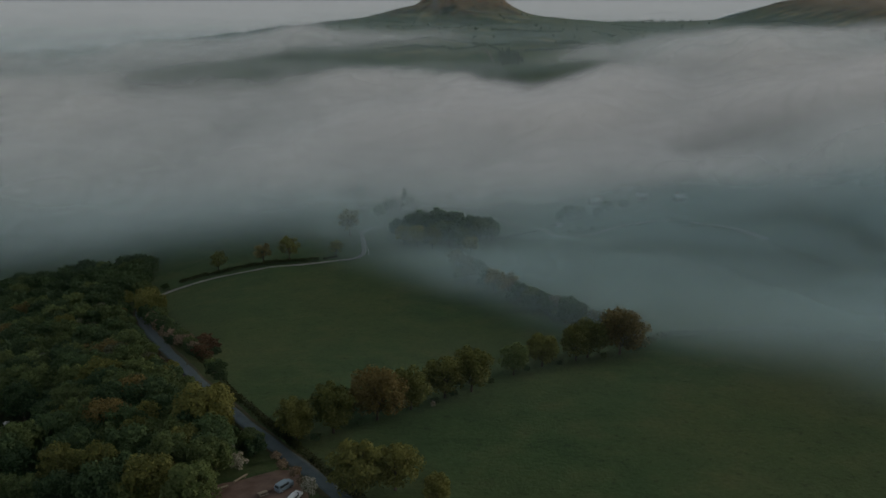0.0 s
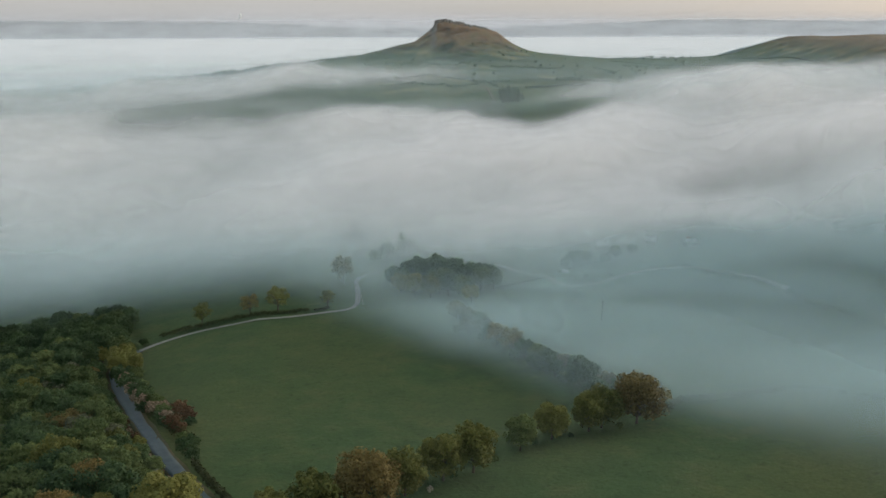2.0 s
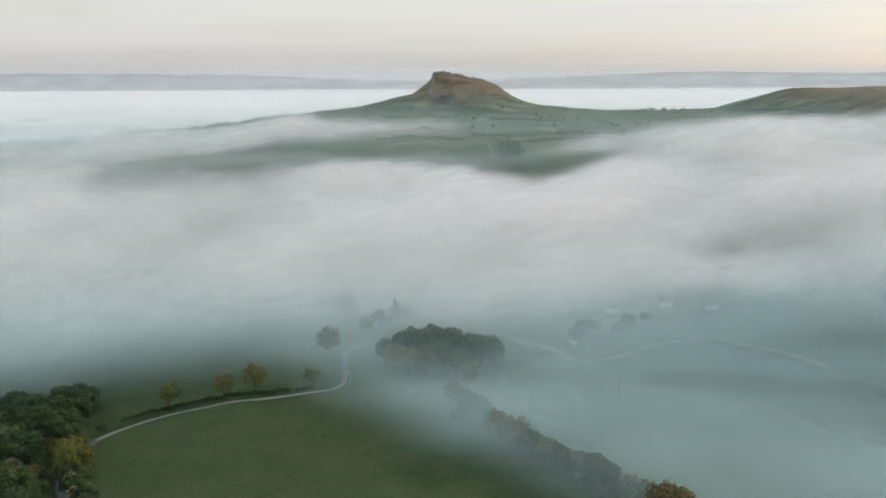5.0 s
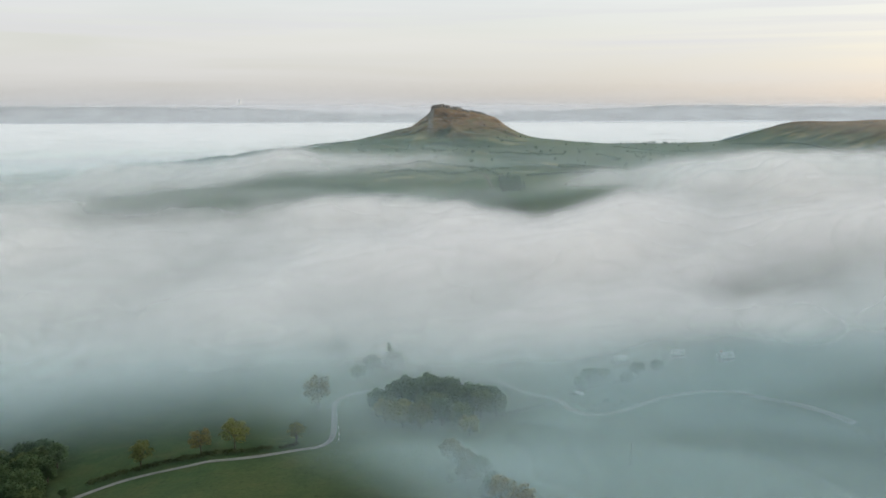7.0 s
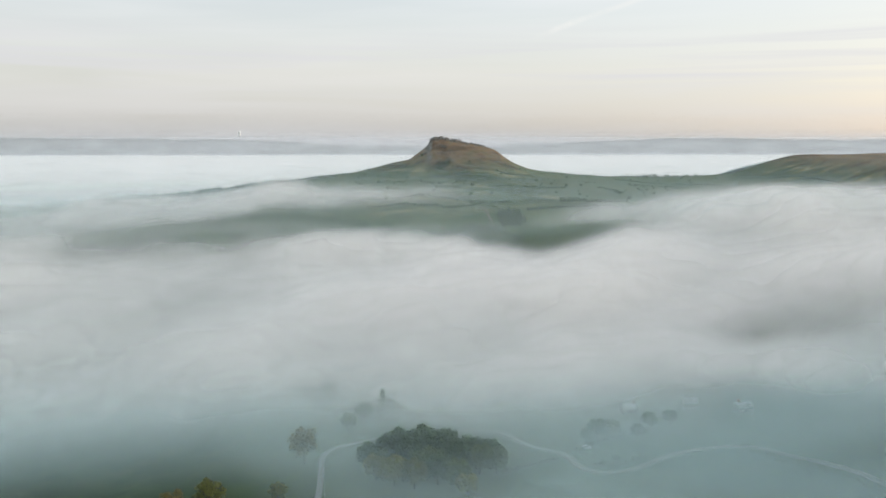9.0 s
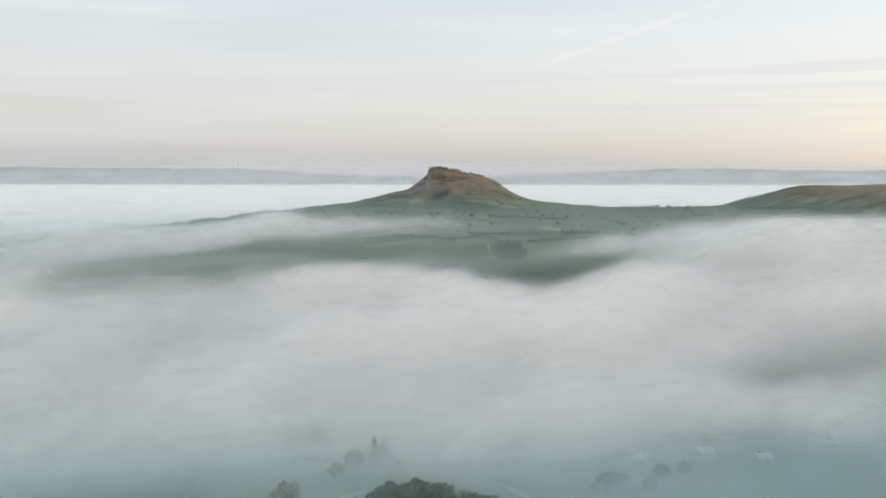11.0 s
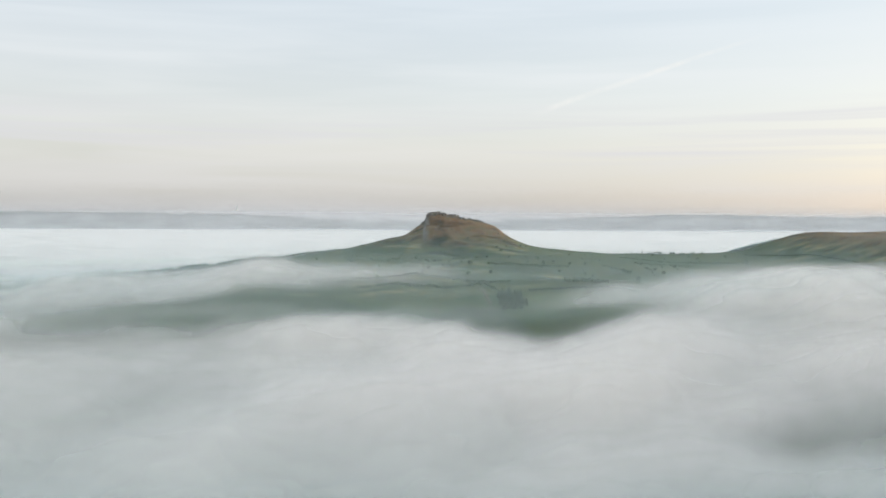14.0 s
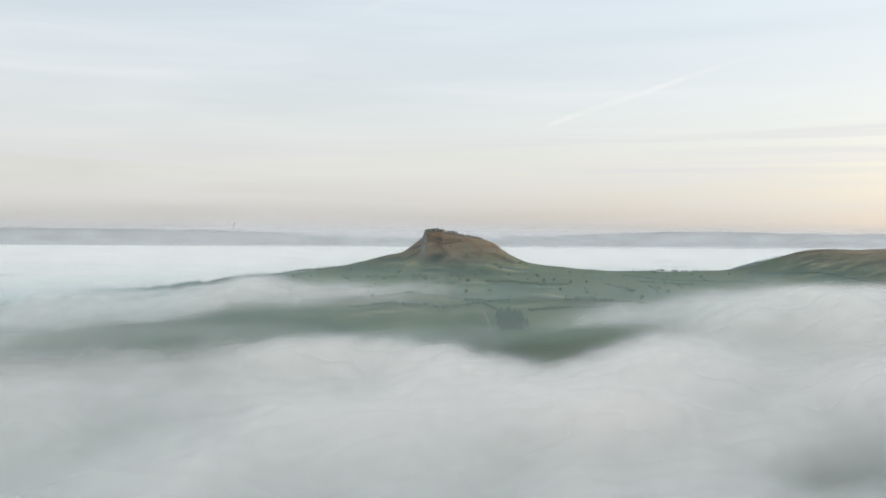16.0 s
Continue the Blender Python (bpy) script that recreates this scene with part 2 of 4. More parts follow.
def fog_material():
    """Thin veils of droplets: part clear, part evenly scattering; the mesh carries how thick each place is."""
    m = bpy.data.materials.new("fog_veil")
    m.use_nodes = True
    t = m.node_tree
    t.nodes.clear()
    out = t.nodes.new("ShaderNodeOutputMaterial")
    at = t.nodes.new("ShaderNodeAttribute")
    at.attribute_name = "thickness"
    body = t.nodes.new("ShaderNodeAttribute")
    body.attribute_name = "body"
    p = position(t, (0.6, 1.0, 3.0))
    n1 = noise_tex(t, 0.016, 8, 0.62, p)
    n1.inputs["Distortion"].default_value = 0.9
    n2 = noise_tex(t, 0.0075, 4, 0.55, p)
    r = t.nodes.new("ShaderNodeMapRange")
    r.interpolation_type = "SMOOTHSTEP"
    r.inputs["From Min"].default_value, r.inputs["From Max"].default_value = 0.46, 0.95
    r.inputs["To Min"].default_value, r.inputs["To Max"].default_value = 0.0, 1.3
    wire(t, maths(t, "ADD", n1.outputs["Fac"], maths(t, "MULTIPLY", body.outputs["Fac"], 0.5)), r.inputs["Value"])
    slow = maths(t, "ADD", 0.4, maths(t, "MULTIPLY", n2.outputs["Fac"], 1.2))
    depth = maths(t, "MULTIPLY", maths(t, "MULTIPLY", at.outputs["Fac"], r.outputs[0]), slow)
    alpha = maths(t, "SUBTRACT", 1.0, maths(t, "POWER", 2.718, maths(t, "MULTIPLY", depth, -1.0)))
    d = t.nodes.new("ShaderNodeBsdfDiffuse")
    tl = t.nodes.new("ShaderNodeBsdfTranslucent")
    # thin mist near the ground: shade put into the tint, bluer and darker than the bank
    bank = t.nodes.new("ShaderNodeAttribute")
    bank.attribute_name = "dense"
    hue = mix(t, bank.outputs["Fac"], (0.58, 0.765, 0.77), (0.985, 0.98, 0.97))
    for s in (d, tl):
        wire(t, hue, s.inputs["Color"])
    half = t.nodes.new("ShaderNodeMixShader")
    half.inputs[0].default_value = 0.06
    wire(t, d.outputs[0], half.inputs[1])
    wire(t, tl.outputs[0], half.inputs[2])
    clear = t.nodes.new("ShaderNodeBsdfTransparent")
    ms = t.nodes.new("ShaderNodeMixShader")
    wire(t, alpha, ms.inputs[0])
    wire(t, clear.outputs[0], ms.inputs[1])
    wire(t, half.outputs[0], ms.inputs[2])
    wire(t, ms.outputs[0], out.inputs["Surface"])
    return m


FOG = fog_material()


def bank_material():
    """One slice of a fog bank: the mesh carries its optical depth and how far its colour runs from painted shade to
    white.
    """
    m = bpy.data.materials.new("fog_bank")
    m.use_nodes = True
    t = m.node_tree
    t.nodes.clear()
    out = t.nodes.new("ShaderNodeOutputMaterial")
    thick, white = t.nodes.new("ShaderNodeAttribute"), t.nodes.new("ShaderNodeAttribute")
    thick.attribute_name, white.attribute_name = "thickness", "dense"
    alpha = maths(t, "SUBTRACT", 1.0, maths(t, "POWER", 2.718, maths(t, "MULTIPLY", thick.outputs["Fac"], -1.0)))
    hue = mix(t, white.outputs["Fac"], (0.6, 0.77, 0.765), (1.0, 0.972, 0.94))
    d, tl = t.nodes.new("ShaderNodeBsdfDiffuse"), t.nodes.new("ShaderNodeBsdfTranslucent")
    half, ms = t.nodes.new("ShaderNodeMixShader"), t.nodes.new("ShaderNodeMixShader")
    half.inputs[0].default_value = 0.3
    for k, s in enumerate((d, tl)):
        wire(t, hue, s.inputs["Color"])
        wire(t, s.outputs[0], half.inputs[k + 1])
    wire(t, alpha, ms.inputs[0])
    wire(t, t.nodes.new("ShaderNodeBsdfTransparent").outputs[0], ms.inputs[1])
    wire(t, half.outputs[0], ms.inputs[2])
    wire(t, ms.outputs[0], out.inputs["Surface"])
    return m


BANK = bank_material()


def tinted(name, colour):
    """An even, thinner veil without gaps."""
    m = FOG.copy()
    m.name = name
    t = m.node_tree
    for node in t.nodes:
        if node.bl_idname == "ShaderNodeMapRange":
            node.inputs["To Min"].default_value, node.inputs["To Max"].default_value = 0.9, 1.0
        if node.bl_idname == "ShaderNodeMix":
            for sock in node.inputs:
                if sock.type == "RGBA":
                    sock.default_value = (*colour, 1)
    return m


HAZE = tinted("haze_veil", (0.76, 0.93, 0.94))
FAR_HAZE = tinted("far_haze_veil", (0.8, 0.8, 0.82))

# ================= the lie of the land =================
# height along the line of flight: pasture falling to the valley, the far slope, the moor, the plain
LIE_Y = [-800, 0, 100, 150, 200, 250, 320, 380, 440, 520, 600, 680, 740, 850, 1100, 1300, 1560, 1700, 2000, 2500, 5200]
LIE_Z = [90, 48, 38, 32, 26.5, 18.5, 12, 8, 3, -1, 5, 28, 52, 63, 66, 64, 62, 40, -40, -55, -55]
# the crag-topped hill's outline over the saddle
HILL_X = [-170, -157, -113, -69, -47, -25, -14, -10, -3, 28, 72, 92, 117, 135, 152, 180, 225]
HILL_Z = [0, 0.5, 9.1, 20, 23.6, 37.9, 46.8, 56.5, 58.3, 54.9, 46.2, 39.8, 22.5, 13, 7, 2.5, 0]

# the saddle beside it and the moor that rises beyond, over the line of flight's own height
SADDLE_X = [150, 250, 295, 435, 482, 510, 547, 603, 669, 740, 1500]
SADDLE_Z = [0, -3.5, -5.5, -5, -3.5, 0, 13.5, 29, 31, 32.5, 52]


def step(a, b, x):
    s = np.clip((x - a) / (b - a), 0, 1)
    return s * s * (3 - 2 * s)


def waves(x, y, size, seed=0.0):
    """Cheap smooth unevenness, about -1 to 1."""
    v = 0
    for k, (ax, ay, ph) in enumerate(((1.0, 0.35, 0.3), (-0.45, 1.1, 1.7), (0.7, -0.9, 4.1), (1.6, 1.3, 2.2), (-1.9, 0.8, 5.3))):
        v = v + np.sin((ax * x + ay * y) / size + ph + seed * (k + 1.3)) * (0.3 if k < 3 else 0.17)
    return v


def fbm(x, y, size, octaves=3, seed=0):
    """Smooth uneven noise, about -1 to 1, with features about size metres across."""
    x, y = np.asarray(x, float), np.asarray(y, float)
    out, amp = 0, 0.6
    for k in range(octaves):
        u, v = x / size + 17.3 * seed + 5.1 * k, y / size - 9.7 * seed + 3.3 * k
        i, j = np.floor(u), np.floor(v)
        f, g = u - i, v - j
        f, g = f * f * (3 - 2 * f), g * g * (3 - 2 * g)

        def cell(a, b):
            h = np.sin(a * 127.1 + b * 311.7 + seed * 74.7) * 43758.5453
            return h - np.floor(h)

        n = (cell(i, j) * (1 - f) + cell(i + 1, j) * f) * (1 - g) + (cell(i, j + 1) * (1 - f) + cell(i + 1, j + 1) * f) * g
        out = out + amp * (2 * n - 1)
        amp, size = amp * 0.5, size * 0.47
    return out


def crest(x):
    return 1475 + 0.85 * np.clip(x + 157, -900, 0)


def land(x, y):
    x, y = np.asarray(x, float), np.asarray(y, float)
    z = sum(np.interp(y + o, LIE_Y, LIE_Z) for o in (-8, 0, 8)) / 3
    z = z - 0.15 * np.clip(-75 - x, 0, 250) * (1 - step(480, 650, y))
    z = z + 0.13 * np.clip(x - 20, 0, 300) * step(300, 370, y) * (1 - step(600, 850, y))
    far = step(640, 860, y) * (1 - step(1650, 1950, y))
    z = z - far * np.interp(-150 - x, [0, 150, 250, 350, 900], [0, 20, 29.5, 27.5, 30])
    z = z + far * sum(np.interp(x + o, SADDLE_X, SADDLE_Z) for o in (-12, 0, 12)) / 3
    # the ridge that runs down from the hill; beyond its crest the land falls to the plain
    z = z - 0.5 * np.clip(y - crest(x), 0, 150) * step(-120, -190, x) * far
    rise = np.interp(x, HILL_X, HILL_Z, 0, 0)
    w = np.clip((np.abs(y - 1500) - 15) / 210, 0, 1)
    z = z + rise * (1 - w * w * (3 - 2 * w))
    z = z + far * (1.5 * waves(x, y, 37) + 1.6 * fbm(x, y, 60, 4, 2) + 5.0 * fbm(x, y, 34, 4, 9) * np.clip(rise / 45, 0, 1) * np.clip(w * 4, 0.35, 1) + 3.5 * fbm(x, y, 85, 3, 12) * step(-150, -220, x))
    near = 1 - step(420, 640, y)
    return z + near * 0.25 * waves(x, y, 17, 1)


def height(x, y):
    return float(land(x, y))


def grid_mesh(name, xs, ys, zz):
    nx, ny = len(xs), len(ys)
    gx, gy = np.meshgrid(xs, ys)
    verts = np.stack([gx, gy, zz], -1).reshape(-1, 3)
    i = (np.arange(ny - 1)[:, None] * nx + np.arange(nx - 1)[None]).reshape(-1)
    faces = np.stack([i, i + 1, i + 1 + nx, i + nx], 1)
    me = bpy.data.meshes.new(name)
    me.from_pydata(verts.tolist(), [], faces.tolist())
    me.polygons.foreach_set("use_smooth", [True] * len(me.polygons))
    return me


def spread(*stretches):
    """Grid lines from stretches of (start, end, spacing)."""
    out = []
    for a, b, d in stretches:
        out += list(np.arange(a, b, d))
    return np.array(out + [stretches[-1][1]])


xs = spread((-4800, -1000, 200), (-1000, -330, 22), (-330, -180, 8), (-180, 180, 4), (180, 330, 8), (330, 1000, 20), (1000, 4800, 200))
ys = spread((-800, 80, 40), (80, 460, 4), (460, 700, 12), (700, 1230, 10), (1230, 1640, 6), (1640, 2100, 30), (2100, 4950, 190))
gx, gy = np.meshgrid(xs, ys)
ground = new("ground", grid_mesh("ground", xs, ys, land(gx, gy)))
ground.data.materials.append(GROUND)
tagged(ground, "green pasture falling to a misty valley with bracken moor and a crag-topped hill beyond", "ground", kind="structure")


def ribbon(name, line, width, mat, lift=0.06, skirt=0.3):
    """A road bed along a line of (x, y), laid on the land, with sides that go down into it."""
    pts = [Vector((a, b, 0)) for a, b in line]
    dense = []
    for k in range(len(pts) - 1):
        p0, p1, p2, p3 = pts[max(k - 1, 0)], pts[k], pts[k + 1], pts[min(k + 2, len(pts) - 1)]
        n = max(2, int((p2 - p1).length / 2.0))
        for q in range(n):
            u = q / n
            dense.append(0.5 * (2 * p1 + (p2 - p0) * u + (2 * p0 - 5 * p1 + 4 * p2 - p3) * u * u + (3 * p1 - p0 - 3 * p2 + p3) * u ** 3))
    dense.append(pts[-1])
    verts, faces = [], []
    cross = (-0.5, -0.5, -0.25, 0.0, 0.25, 0.5, 0.5)
    for k, p in enumerate(dense):
        d = (dense[min(k + 1, len(dense) - 1)] - dense[max(k - 1, 0)]).normalized()
        side = Vector((d.y, -d.x, 0))
        w = width * (1 + 0.06 * math.sin(k * 0.7) + 0.05 * math.sin(k * 0.23 + 1))
        for j, c in enumerate(cross):
            v = p + side * c * w
            z = max(height(v.x, v.y), height(p.x, p.y) - 0.1) + lift + (0.04 if abs(c) < 0.3 else 0)
            verts.append((v.x, v.y, z - (skirt if j in (0, 6) else 0)))
    m = len(cross)
    for k in range(len(dense) - 1):
        for j in range(m - 1):
            faces.append((k * m + j, k * m + j + 1, (k + 1) * m + j + 1, (k + 1) * m + j))
    me = bpy.data.meshes.new(name)
    me.from_pydata(verts, [], faces)
    me.polygons.foreach_set("use_smooth", [True] * len(me.polygons))
    me.materials.append(mat)
    return new(name, me), dense


LANE = [(150, -300), (95, -120), (60, -20), (34, 50), (14, 95), (-2, 118), (-12, 133), (-20.6, 144.6), (-29.2, 156.5), (-39, 169.2), (-48.3, 182), (-59.5, 198), (-71.3, 217), (-84, 240), (-96, 262), (-108, 284), (-117, 305), (-119, 320), (-116, 328)]
UPPER_LANE = [(-116, 328), (-110, 336), (-98, 345), (-79, 350), (-62, 354.5), (-47, 361.5), (-40, 365), (-37, 374), (-38.8, 396), (-41.5, 418), (-38.8, 429), (-32, 437), (-22, 444), (-5, 452), (25, 452), (39, 426), (48, 414)]
lane, LANE_FINE = ribbon("road", LANE, 3.6, ASPHALT)
tagged(lane, "narrow blue-grey asphalt country lane below a pasture", "road", kind="structure")
verge, _ = ribbon("ground_verge", LANE[4:], 5.4, VERGE, 0.03, 0.4)
tagged(verge, "rough brownish grass verge along the lane", "verge", kind="structure")
upper_lane, _ = ribbon("road", UPPER_LANE, 2.3, SHEEN_ROAD, 0.07)
tagged(upper_lane, "narrow lane curving along the pasture's top hedge, its sky sheen painted pale", "road", kind="structure")
FARM_TRACK = [(48, 414), (51.5, 404), (52.5, 396), (56.3, 387), (62, 383.5), (71.3, 384.5), (83.3, 392), (98.6, 396), (112.8, 392), (121, 378), (140, 350)]
track, _ = ribbon("road", FARM_TRACK, 3.0, TRACK)
tagged(track, "pale gravel farm track curving through misty fields", "track", kind="structure")

# ================= fog =================


def fog_top(x, y):
    base = land(x, y)
    z = np.interp(y, [150, 250, 330, 400, 450, 600, 700], [42, 31, 25, 24, 26, 30, 29])
    z = np.maximum(z, base + 13 * (1 - step(700, 800, y)))
    z = np.maximum(z, 28)
    return z + (2.6 * fbm(x, y, 55, 3, 3) + 3.4 * fbm(x, y, 140, 2, 4)) * (1 - 0.7 * step(1600, 1800, y))


def fog_depth(x, y):
    """Ground mist and the sea of fog beyond the moor: optical depth of the whole stack, how closed the cover is, how white."""
    sea = np.maximum(step(1640, 1760, y), step(35, 90, y - crest(x)) * step(-130, -230, x))
    v = 40 * fbm(x, y, 80, 3, 11)
    # the mist ends sharply along the stream under the first pasture
    beyond = (129 * (x + 40) + 102 * (y - 374)) / 164.5
    mist = np.maximum(step(-32, 14, beyond + 0.4 * v) * step(180, 330, y + 0.35 * np.clip(x, 0, 170) + 1.2 * v), step(345, 430, y + 0.3 * v))
    mist = mist * (1 - 0.6 * np.exp(-(x / 45) ** 2 - ((y - 390) / 38) ** 2))
    mist = np.maximum(mist, 0.03 * step(70, 130, y)) * (1 - step(430, 520, y))
    depth = 60 * sea + 0.8 * mist
    body = np.clip(sea + (0.6 + 0.2 * step(300, 420, y)) * np.maximum(step(0.02, 0.07, mist), mist), 0, 1)
    # picks the tint: low values paint the near mist dimmer and bluer
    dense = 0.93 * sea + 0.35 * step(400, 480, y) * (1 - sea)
    return depth, body, dense


def sheets(name, x, y, zs, thick, body, mat, dense=None):
    ny, nx = x.shape
    i = (np.arange(ny - 1)[:, None] * nx + np.arange(nx - 1)[None]).reshape(-1)
    quad = np.stack([i, i + 1, i + 1 + nx, i + nx], 1)
    verts = np.concatenate([np.stack([x, y, z], -1).reshape(-1, 3) for z in zs])
    faces = np.concatenate([quad[a.reshape(-1)[quad].max(1) > 0.002] + k * nx * ny for k, a in enumerate(thick)])
    me = bpy.data.meshes.new(name)
    me.from_pydata(verts.tolist(), [], faces.tolist())
    me.polygons.foreach_set("use_smooth", [True] * len(me.polygons))
    for key, values in (("thickness", thick), ("body", body), ("dense", dense or body)):
        me.attributes.new(key, "FLOAT", "POINT").data.foreach_set("value", np.concatenate([v.reshape(-1) for v in values]).astype(np.float32))
    me.materials.append(mat)
    return new(name, me)


def build_fog(layers=9):
    fx = spread((-4800, -1000, 240), (-1000, -340, 33), (-340, 340, 10), (340, 1000, 33), (1000, 4800, 240))
    fy = spread((70, 190, 20), (190, 1000, 10), (1000, 1900, 25), (1900, 4930, 200))
    x, y = np.meshgrid(fx, fy)
    top, base = fog_top(x, y), land(x, y)
    zs, thick, bodies, banks = [], [], [], []
    for k in range(layers):
        share = k / (layers - 1)
        z = base + 1.2 + (np.maximum(top, base + 7) - base - 1.2) * (1 - share)
        z = np.where(y > 1640, np.maximum(z, top - 12 * share), z) + 0.35 * fbm(x, y, 60, 2, 20 + k)
        depth, body, dense = fog_depth(x, y)
        zs.append(z)
        thick.append(depth / layers * (0.5 + 0.5 * min(1, share * 3)) * step(0.2, 3.0, z - base))
        bodies.append(body * (0.6 + 0.4 * min(1, share * 2.5)))
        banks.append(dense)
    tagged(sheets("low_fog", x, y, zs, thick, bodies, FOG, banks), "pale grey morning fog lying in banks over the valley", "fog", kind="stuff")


def fbm3(x, y, z, size, octaves=4, seed=0):
    """Smooth uneven noise in space, about -1 to 1."""
    out, amp = 0, 0.55
    for k in range(octaves):
        u, v, w = x / size + 13.7 * seed + 4.3 * k, y / size - 7.9 * seed + 2.1 * k, z / size + 3.1 * seed + 6.7 * k
        i, j, h = np.floor(u), np.floor(v), np.floor(w)
        f, g, e = (q * q * q * (q * (6 * q - 15) + 10) for q in (u - i, v - j, w - h))

        def cell(a, b, c):
            n = np.sin(a * 127.1 + b * 311.7 + c * 74.7 + seed * 19.9) * 43758.5453
            return n - np.floor(n)

        rows = [[cell(i, j + q, h + p) * (1 - f) + cell(i + 1, j + q, h + p) * f for q in (0, 1)] for p in (0, 1)]
        n = (rows[0][0] * (1 - g) + rows[0][1] * g) * (1 - e) + (rows[1][0] * (1 - g) + rows[1][1] * g) * e
        out = out + amp * (2 * n - 1)
        amp, size = amp * 0.52, size * 0.5
    return out


def bank_density(x, y, z):
    """Optical depth per metre of the valley's fog, and how white it is, at a place in the air."""
    base = land(x, y)
    up = z - base
    # wisps drawn out along the wind and rising to the east
    along, across = 0.94 * x + 0.34 * 1.6 * z, -0.34 * x + 0.94 * 1.6 * z
    n = 1.9 * fbm3(along * 0.6, y * 0.7, across, 74, 4, 3)
    n = np.where(n < 0, 0.7 * n, n)
    slow = 1.6 * fbm3(x, y, z, 190, 2, 5)
    wob = 26 * slow + 9 * n
    # the valley, filled to a level that rises with the far slope
    level = np.interp(y, [330, 400, 450, 520, 600, 680, 740, 800, 860], [22, 24, 30, 40, 52, 57, 57, 56, 56])
    above = np.interp(x, [-170, -50, 10, 60, 130, 240, 500], [13, 9, 1, 1, 12, 24, 28])
    lift = np.interp(x, [-170, -60, 0, 70, 130, 240, 500], [4, 4, 0, 0, 12, 26, 33])
    level = np.maximum(level + lift * step(520, 660, y), base + above * step(330, 450 + 70 * step(120, 0, x), y) * (1 + 0.7 * step(110, 200, x) * (1 - step(580, 680, y))))
    end = 755 + 0.5 * np.clip(x - 60, 0, 210) - 0.03 * np.clip(-x, 0, 300)
    grow = np.interp(y + 0.12 * np.clip(x, -150, 250) + 0.4 * np.clip(x - 90, 0, 250) + wob, [330, 372, 420, 470, 520, 580, 700], [0, 0.0016, 0.0095, 0.026, 0.038, 0.042, 0.05])
    deep = 24 - 10 * step(600, 720, y)
    fill = step(-3, deep, level - z + 10 * n + 3 * slow)
    valley = grow * fill * (1 - step(end - 25, end + 35, y + 20 * n))
    # shallow ground mist that ends along the stream under the first pasture
    beyond = (129 * (x + 40) + 102 * (y - 374)) / 164.5
    low = 0.012 * step(-30, 10, beyond + 8 * n) * step(195, 300, y + 0.3 * np.clip(x, 0, 170) + 18 * n) * (1 - step(400, 450, y)) * step(11, 2, up - 5 * n)
    valley = (valley + low) * (1 - 0.85 * np.exp(-(x / 46) ** 2 - ((y - 376) / 38) ** 2))
    # dark gaps torn in the cover on the far slope's western side
    tear = step(0, -60, x) * np.exp(-((y - 768 - 8 * slow) / 22) ** 2) * step(-0.05, 0.25, fbm3(x, y * 0.3, 0 * z, 60, 2, 12) + step(-170, -40, x) * 0.3)
    valley = valley * (1 - 0.9 * tear)
    # a plume trailing along the slope under the ridge
    west = step(75, -190, x + 40 * slow)
    plume = 0.03 * west ** 0.8 * step(795, 850, y + 8 * n) * (1 - step(960, 1030, y + 8 * n)) * step(-6, 6, 5 + 8 * west - up + 9 * n)
    plume = plume + 0.012 * west * step(1030, 1100, y) * (1 - step(1120, 1180, y)) * step(-5, 5, 4 * west - up + 8 * n)
    out_west = step(-190, -320, x + 20 * slow)
    plume = plume + 0.032 * out_west * step(960, 1030, y) * (1 - step(-60, -18, y - crest(x))) * step(-5, 5, 7 - up + 7 * n)
    rho = (valley + plume) * np.clip(0.85 + 0.6 * n, 0.5, 2) * step(-1.5, 5, up)
    # nearer fog painted darker and bluer; the shade is in its colour
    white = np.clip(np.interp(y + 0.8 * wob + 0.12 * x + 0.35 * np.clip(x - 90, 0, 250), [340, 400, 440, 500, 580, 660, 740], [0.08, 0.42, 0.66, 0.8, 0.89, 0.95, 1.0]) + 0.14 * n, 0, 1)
    # thin haze added over the foot of the far slope, its bluish tone put into the colour
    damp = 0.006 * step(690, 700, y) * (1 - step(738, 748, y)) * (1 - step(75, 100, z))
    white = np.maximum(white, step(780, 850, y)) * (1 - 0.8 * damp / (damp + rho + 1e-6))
    return np.clip(rho + damp, 0, 1), white


def build_banks():
    """The fog banks, cut into slices that lean with the wind and wander a little in plan."""
    cuts = np.concatenate([np.arange(236, 340, 15), np.arange(340, 560, 13), np.arange(560, 720, 20), np.arange(720, 920, 13), np.arange(920, 1300, 20)])
    xs = np.linspace(-1, 1, 330)
    for k, y0 in enumerate(cuts):
        y0 = float(y0)
        gap = float(cuts[min(k + 1, len(cuts) - 1)] - y0) or 26.0
        xs_k = xs * (0.62 * y0 + 130)
        level_z = float(np.interp(y0, [230, 400, 520, 740, 860, 1200], [18, 14, 24, 54, 66, 64]))
        floor_z = float(land(xs_k, 0 * xs_k + y0).min()) - 2
        roof = float(np.interp(y0, [230, 340, 450, 520, 850, 1200], [40, 60, 85, 100, 120, 110]))
        x, z = np.meshgrid(xs_k, np.linspace(floor_z, roof, max(14, int((roof - floor_z) / 2.6))))
        y = y0 + 1.2 * (z - level_z) + 5 * fbm(x, 0 * x + y0, 120, 2, 40 + k)
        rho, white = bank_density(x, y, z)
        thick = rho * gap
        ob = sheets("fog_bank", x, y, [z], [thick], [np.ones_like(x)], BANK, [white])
        tagged(ob, "soft pale fog drifting in wisps over the valley", "fog", kind="stuff")


